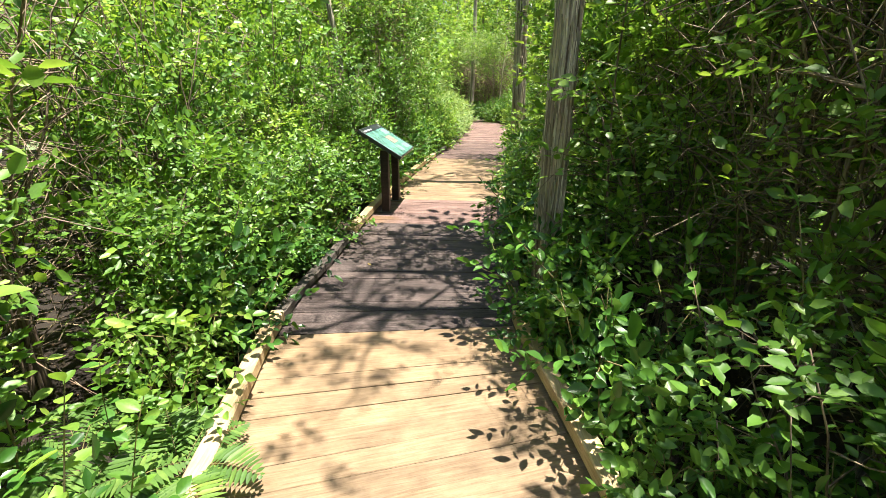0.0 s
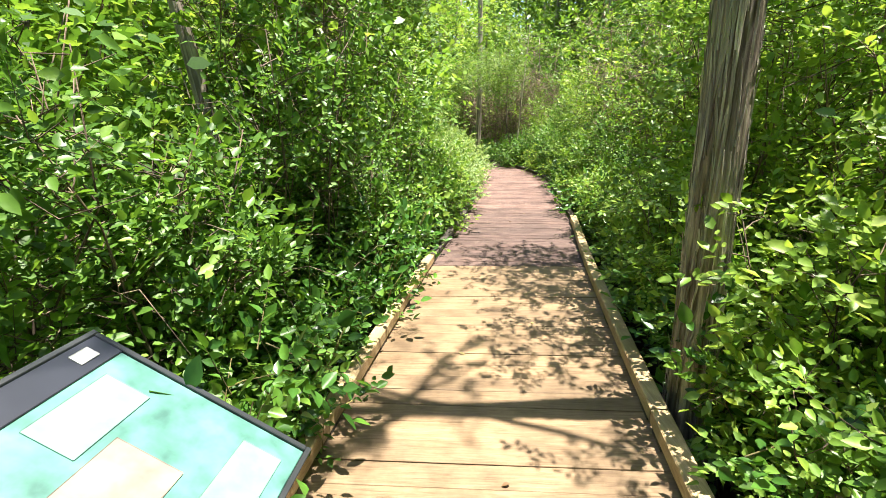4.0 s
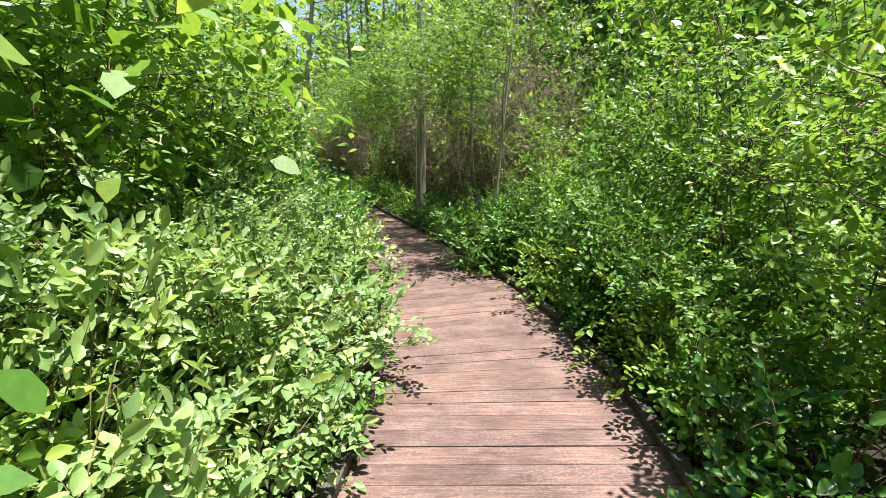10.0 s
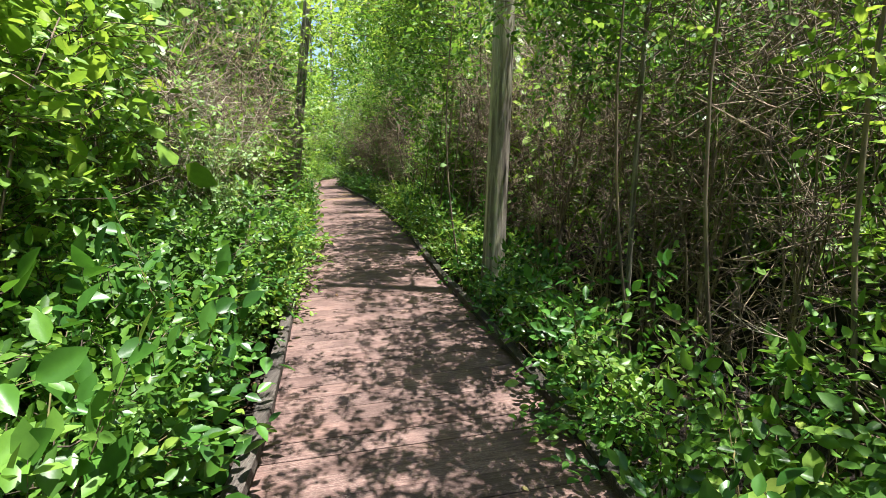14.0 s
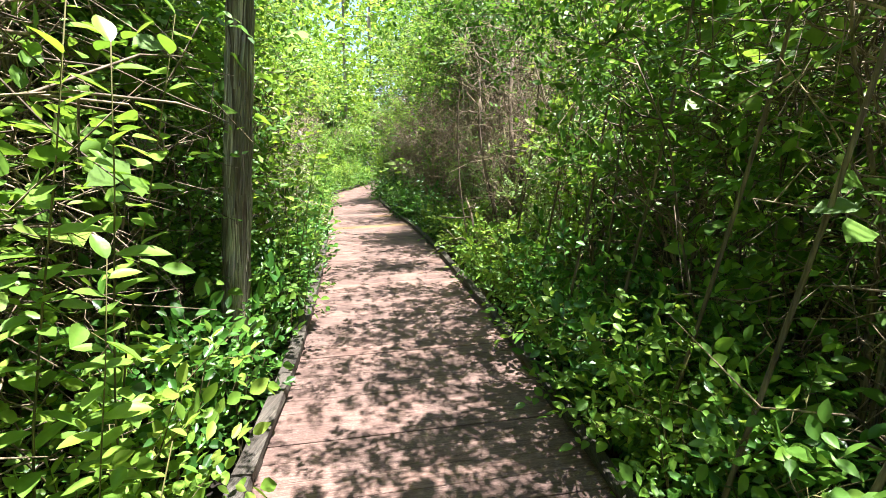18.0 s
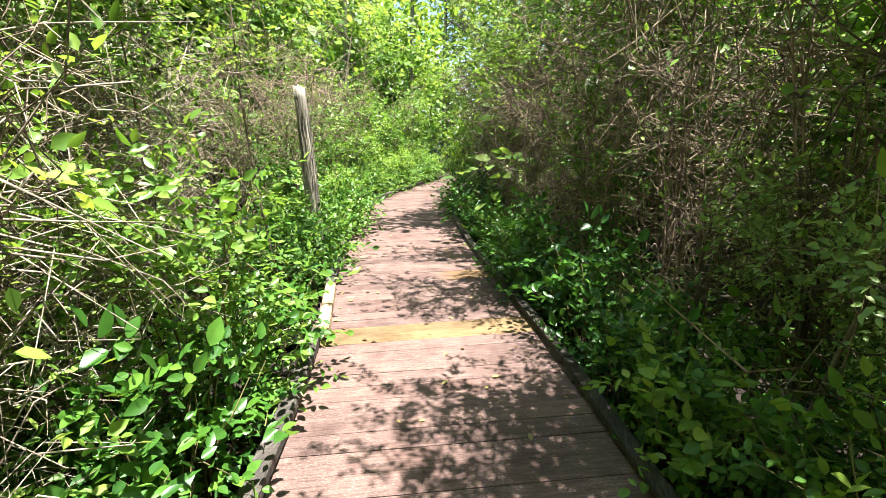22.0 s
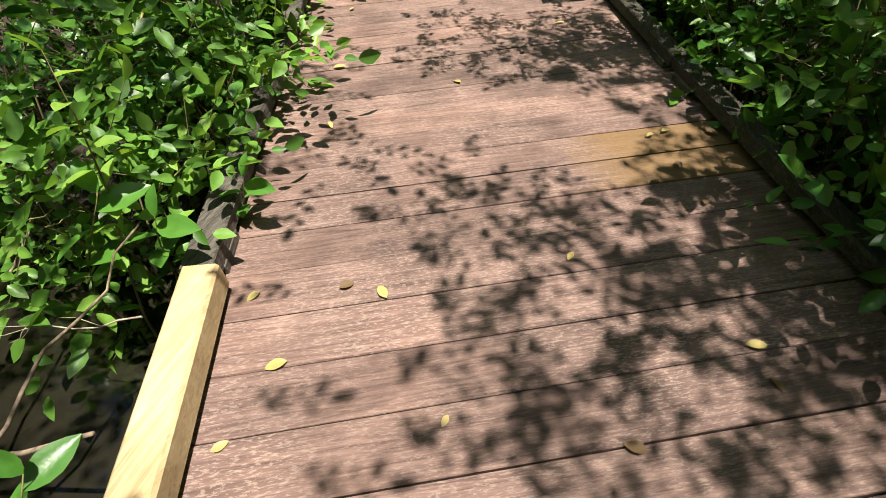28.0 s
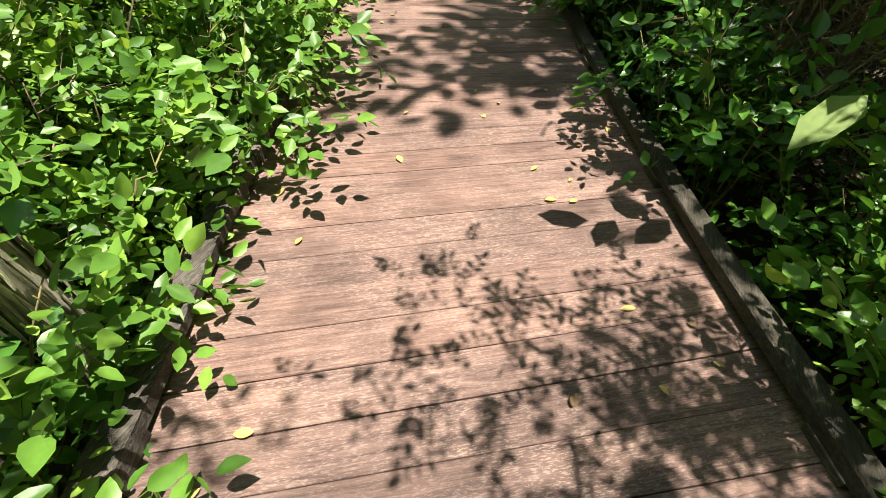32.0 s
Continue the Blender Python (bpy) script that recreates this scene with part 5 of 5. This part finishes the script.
# ---- ferns ----
def fern(seed, fronds=9, length=0.55):
    base = tagged(new("fern"), "bright green fern with arching feathery fronds", "fern")
    r = random.Random(seed)
    for k in range(fronds):
        g = Growth(seed * 20 + k)
        w = 6.283 * k / fronds + r.uniform(-0.3, 0.3)
        out = np.array([math.cos(w), math.sin(w), 0])
        ln = length * r.uniform(0.75, 1.15)
        f = np.linspace(0, 1, 7)
        arc = np.outer(f * ln * 0.85, out) + np.outer(ln * (0.75 * f - 0.55 * f ** 2), (0, 0, 1))
        g.tube(arc, np.linspace(0.003, 0.0008, 7), 3)
        n = 17
        q = np.linspace(0.14, 0.99, n)
        pos = np.array([[np.interp(t, f, arc[:, c]) for c in range(3)] for t in q])
        way = unit(np.gradient(pos, axis=0))
        side = unit(np.cross(way, (0, 0, 1.0)))
        size = ln * 0.30 * np.sin(np.pi * (0.12 + 0.86 * q)) ** 0.8
        for sg in (-1, 1):
            g.leaves(pos, side * sg + way * 0.35, np.tile((0, 0, 1.0), (n, 1)) + g.rng.normal(0, 0.1, (n, 3)), size, np.full(n, ln * 0.048), 0.2, 0.1)
        frond = part("frond", g.leaf_mesh("frond", LEAF_FERN), LEAF_FERN, base)
        part("rachis", g.tube_mesh("rachis", STEM_GREEN), STEM_GREEN, frond)
    return base


FERNS = [fern(1), fern(2, 8, 0.5)]
for k, (x, y, z, size) in enumerate(((-1.1, 1.5, 0.0, 0.78), (-1.36, 1.25, 0.0, 0.8), (-1.6, 1.6, 0.0, 0.85), (1.62, 9.3, -0.1, 0.8), (1.72, 9.9, -0.1, 0.9), (1.9, 9.6, 0.0, 0.95), (1.8, 10.5, -0.05, 0.9), (-1.3, 6.75, -0.15, 0.9), (2.3, 11.3, -0.12, 1.1), (1.95, 10.3, -0.1, 1.0), (1.68, 8.85, -0.1, 1.0), (2.2, 10.75, -0.2, 1.0), (1.8, 9.5, -0.1, 1.0), (1.05, 6.4, -0.1, 0.6), (1.0, 5.9, -0.2, 0.7))):
    plant(FERNS[k % 2], x, y, z, k * 1.3, size, group="ferns beside the boardwalk")


# ---- single leafy shoots, each leaf a part ----
def leaf_blade(name, length, width, material, cup=0.18):
    """A smooth oval leaf with a midrib fold, a pointed tip and a curl."""
    rows, faces = [], []
    prof = ((0.0, 0.02), (0.12, 0.5), (0.3, 0.88), (0.5, 1.0), (0.7, 0.82), (0.87, 0.45), (1.0, 0.02))
    for a, w in prof:
        z = -0.16 * a * a * length
        for s in (-1, -0.5, 0, 0.5, 1):
            rows.append((a * length, s * w * width / 2, z + cup * width * abs(s) * w * (1 - 0.25 * abs(s))))
    for i in range(len(prof) - 1):
        for k in range(4):
            faces.append((i * 5 + k, (i + 1) * 5 + k, (i + 1) * 5 + k + 1, i * 5 + k + 1))
    me = mesh_of(name, rows, faces, material)
    me.polygons.foreach_set("use_smooth", [True] * len(faces))
    return me


BLADES = [leaf_blade("leaf", 0.085, 0.045, LEAF_LIME), leaf_blade("leaf", 0.075, 0.042, LEAF_SHRUB), leaf_blade("leaf", 0.09, 0.05, LEAF_GLOSSY), leaf_blade("leaf", 0.115, 0.062, LEAF_GLOSSY), leaf_blade("leaf", 0.105, 0.058, LEAF_LIME)]


def shoot(seed, height, n, blade, lean):
    base = tagged(new("leafy_shoot"), "slender young shoot with bright oval leaves", "shoot")
    r = random.Random(seed)
    k = np.linspace(0, 1, 7)
    pts = np.c_[lean * height * k ** 1.6 + 0.02 * np.sin(k * 5 + seed), 0.03 * np.sin(k * 4 + seed), height * (k - 0.12 * lean * k ** 2)]
    g = Growth(seed)
    g.tube(pts, np.linspace(0.0042, 0.0013, 7), 5)
    part("stem", g.tube_mesh("stem", STEM_GREEN), STEM_GREEN, base)
    for i in range(n):
        f = 0.3 + 0.7 * i / (n - 1)
        p = [float(np.interp(f, k, pts[:, c])) for c in range(3)]
        w = math.degrees(i * 2.4 + r.uniform(-0.4, 0.4))
        ob = part("leaf", BLADES[blade], None, base)
        ob.matrix_basis = pose(*p, r.uniform(-25, 25), r.uniform(-35, 15) if i < n - 1 else -60, w) @ Matrix.Scale(r.uniform(0.7, 1.15) * (1.0 - 0.35 * abs(f - 0.7)), 4)
    return base


SHOOTS = [shoot(11, 0.95, 13, 0, 0.2), shoot(12, 0.8, 11, 1, 0.3), shoot(13, 1.05, 14, 2, 0.15), shoot(14, 0.6, 9, 0, 0.35), shoot(15, 0.6, 10, 3, 0.3), shoot(16, 1.75, 26, 4, 0.16)]
spots = [(-1, 0.9, 1.02, 1.25), (-1, 1.3, 1.1, 1.2), (1, 1.6, 0.98, 1.1), (1, 2.1, 1.15, 1.2), (1, 4.2, 1.0, 1.0), (-1, 3.9, 1.0, 0.9), (-1, 8.9, 1.05, 1.2), (1, 9.4, 1.0, 1.0), (-1, 33.7, 1.25, 0.9), (-1, 34.3, 1.15, 0.95), (-1, 33.4, 1.1, 0.7), (-1, 35.0, 1.0, 0.9)]
s = s_of(0.5)
while s < s_of(41):
    spots.append((rng.choice((-1, 1)), on_line(s)[1], HALF + rng.uniform(0.3, 0.5), rng.uniform(0.7, 1.0)))
    s += rng.uniform(0.35, 0.75)
for k, (side, y0, off, size) in enumerate(spots):
    x, y, a = on_line(s_of(y0), side * off)
    if side < 0 and 5.2 < y < 6.7:
        continue
    toward = a + math.pi / 2 if side > 0 else a - math.pi / 2
    plant(SHOOTS[k % 4], x, y, GROUND_Z, toward + rng.uniform(-0.9, 0.9), size, group="young shoots beside the boardwalk")

for x, y, turn, size, k in ((-1.5, 1.0, 10, 1.5, 0), (-1.75, 1.4, 330, 1.3, 1), (-1.3, 0.75, 60, 1.0, 3), (1.35, 1.35, 170, 1.35, 2), (1.6, 2.2, 200, 1.4, 2), (1.3, 1.9, 150, 1.1, 1), (0.66, 2.72, 200, 0.8, 2), (0.92, 2.66, 250, 1.0, 2), (0.6, 3.3, 180, 0.8, 1), (1.15, 2.9, 230, 1.1, 2), (-0.75, 9.2, 20, 1.1, 0), (-0.95, 8.1, 350, 1.2, 2), (1.75, 9.0, 190, 1.2, 2), (-2.2, 28.9, 20, 1.3, 2), (-2.35, 29.3, 340, 1.4, 2), (-2.5, 29.8, 0, 1.2, 2), (-1.86, 28.45, 20, 1.1, 5), (-1.95, 28.6, 340, 1.15, 5), (-1.98, 28.4, 100, 1.2, 5), (-2.05, 28.75, 200, 1.2, 5), (-1.42, 26.2, 330, 1.1, 5), (-1.55, 26.0, 0, 1.15, 5), (-1.35, 25.75, 300, 0.7, 5), (-1.62, 26.35, 20, 1.2, 5), (-1.3, 25.95, 340, 0.85, 5), (0.4, 17.85, 10, 1.1, 5), (0.3, 17.7, 340, 1.15, 5), (-0.12, 10.7, 20, 0.68, 5), (0.1, 11.35, 10, 0.6, 5), (-4.28, 34.3, 330, 0.95, 4), (-4.42, 34.12, 20, 1.1, 4), (-3.93, 33.68, 300, 0.8, 4), (-4.08, 33.6, 40, 0.9, 4), (-4.2, 34.55, 320, 0.9, 4), (-4.6, 34.6, 340, 0.85, 2), (-4.4, 33.9, 200, 0.6, 0), (-4.55, 34.95, 10, 0.9, 2), (-4.35, 34.75, 330, 0.75, 2)):
    plant(SHOOTS[k], x, y, GROUND_Z, math.radians(turn), size, group="young shoots beside the boardwalk")

# ---- fallen leaves and twigs ----
FALLEN = [leaf_blade("fallen_leaf", 0.05, 0.026, LEAF_FALLEN, 0.1), leaf_blade("fallen_leaf", 0.04, 0.024, LEAF_DEAD, 0.3), leaf_blade("fallen_leaf", 0.034, 0.018, LEAF_FALLEN, 0.15)]
for k in range(110):
    y0 = rng.uniform(0.5, 40) if k < 45 else rng.uniform(32.5, 38.5)
    u = rng.uniform(-1, 1)
    x, y, a = on_line(s_of(y0), 0.76 * math.copysign(abs(u) ** 0.7, u))
    ob = tagged(new("fallen_leaf", FALLEN[k % 3]), ("small yellow fallen leaf lying on the planks", "curled brown fallen leaf lying on the planks")[k % 3 == 1], "leaf", "fallen leaves on the boardwalk")
    ob.matrix_basis = pose(x, y, 0.009, rng.uniform(-8, 8), rng.uniform(-6, 6), rng.uniform(0, 360)) @ Matrix.Scale(rng.uniform(0.7, 1.15), 4)


def dead_branch(seed, length, forks):
    g = Growth(seed)
    r = g.rng
    k = np.linspace(0, 1, 7)[:, None]
    pts = np.array([length, 0, 0]) * k + np.cumsum(r.normal(0, 0.03, (7, 3)), axis=0) * length
    base = tagged(new("dead_branch"), "bare pale dead branch with thin twigs", "branch")
    g.tube(pts, np.linspace(0.009, 0.003, 7) * min(1.2, length), 5)
    part("main_stick", g.tube_mesh("main_stick", TWIG_PALE), TWIG_PALE, base)
    for _ in range(forks):
        f = r.uniform(0.2, 0.95)
        p = np.array([np.interp(f, k[:, 0], pts[:, c]) for c in range(3)])
        d = unit(np.array([0.8, 0, 0]) + r.normal(0, 0.6, 3)) * length * r.uniform(0.15, 0.4)
        q = np.linspace(0, 1, 4)[:, None]
        part("twig", g.tube_mesh("twig", TWIG_PALE, [(p + d * q + r.normal(0, 0.012, (4, 3)) * q, np.linspace(0.003, 0.001, 4), 4)]), TWIG_PALE, base)
    return base


DEADS = [dead_branch(51, 0.9, 7), dead_branch(52, 0.7, 6), dead_branch(53, 1.2, 8)]
for k, (x, y, z, turn, tilt) in enumerate(((-0.75, 31.45, 0.12, 200, 8), (-0.7, 31.1, 0.12, 165, 6), (-0.85, 31.75, 0.1, 230, 10), (-0.5, 31.9, 0.75, 340, 25), (-4.12, 34.05, 0.06, 205, 8), (-4.0, 33.6, 0.05, 235, 14), (-3.95, 33.4, 0.0, 215, 6),
                                           (1.9, 22.7, -0.1, 330, -35), (2.3, 22.2, 0.0, 20, -30), (-2.3, 27.4, 0.55, 60, -25), (-2.6, 27.3, 0.9, 20, -40), (2.7, 21.3, 0.6, 160, -20), (-1.2, 24.9, 0.7, 100, -15), (-1.6, 25.3, 0.9, 60, -20), (-4.4, 32.4, 0.9, 50, -15), (-4.2, 31.7, 1.2, 80, 10))):
    plant(DEADS[k % 3], x, y, z, math.radians(turn), rng.uniform(0.6, 0.85), 1.0, (0, tilt), group="dead branches among the shrubs")
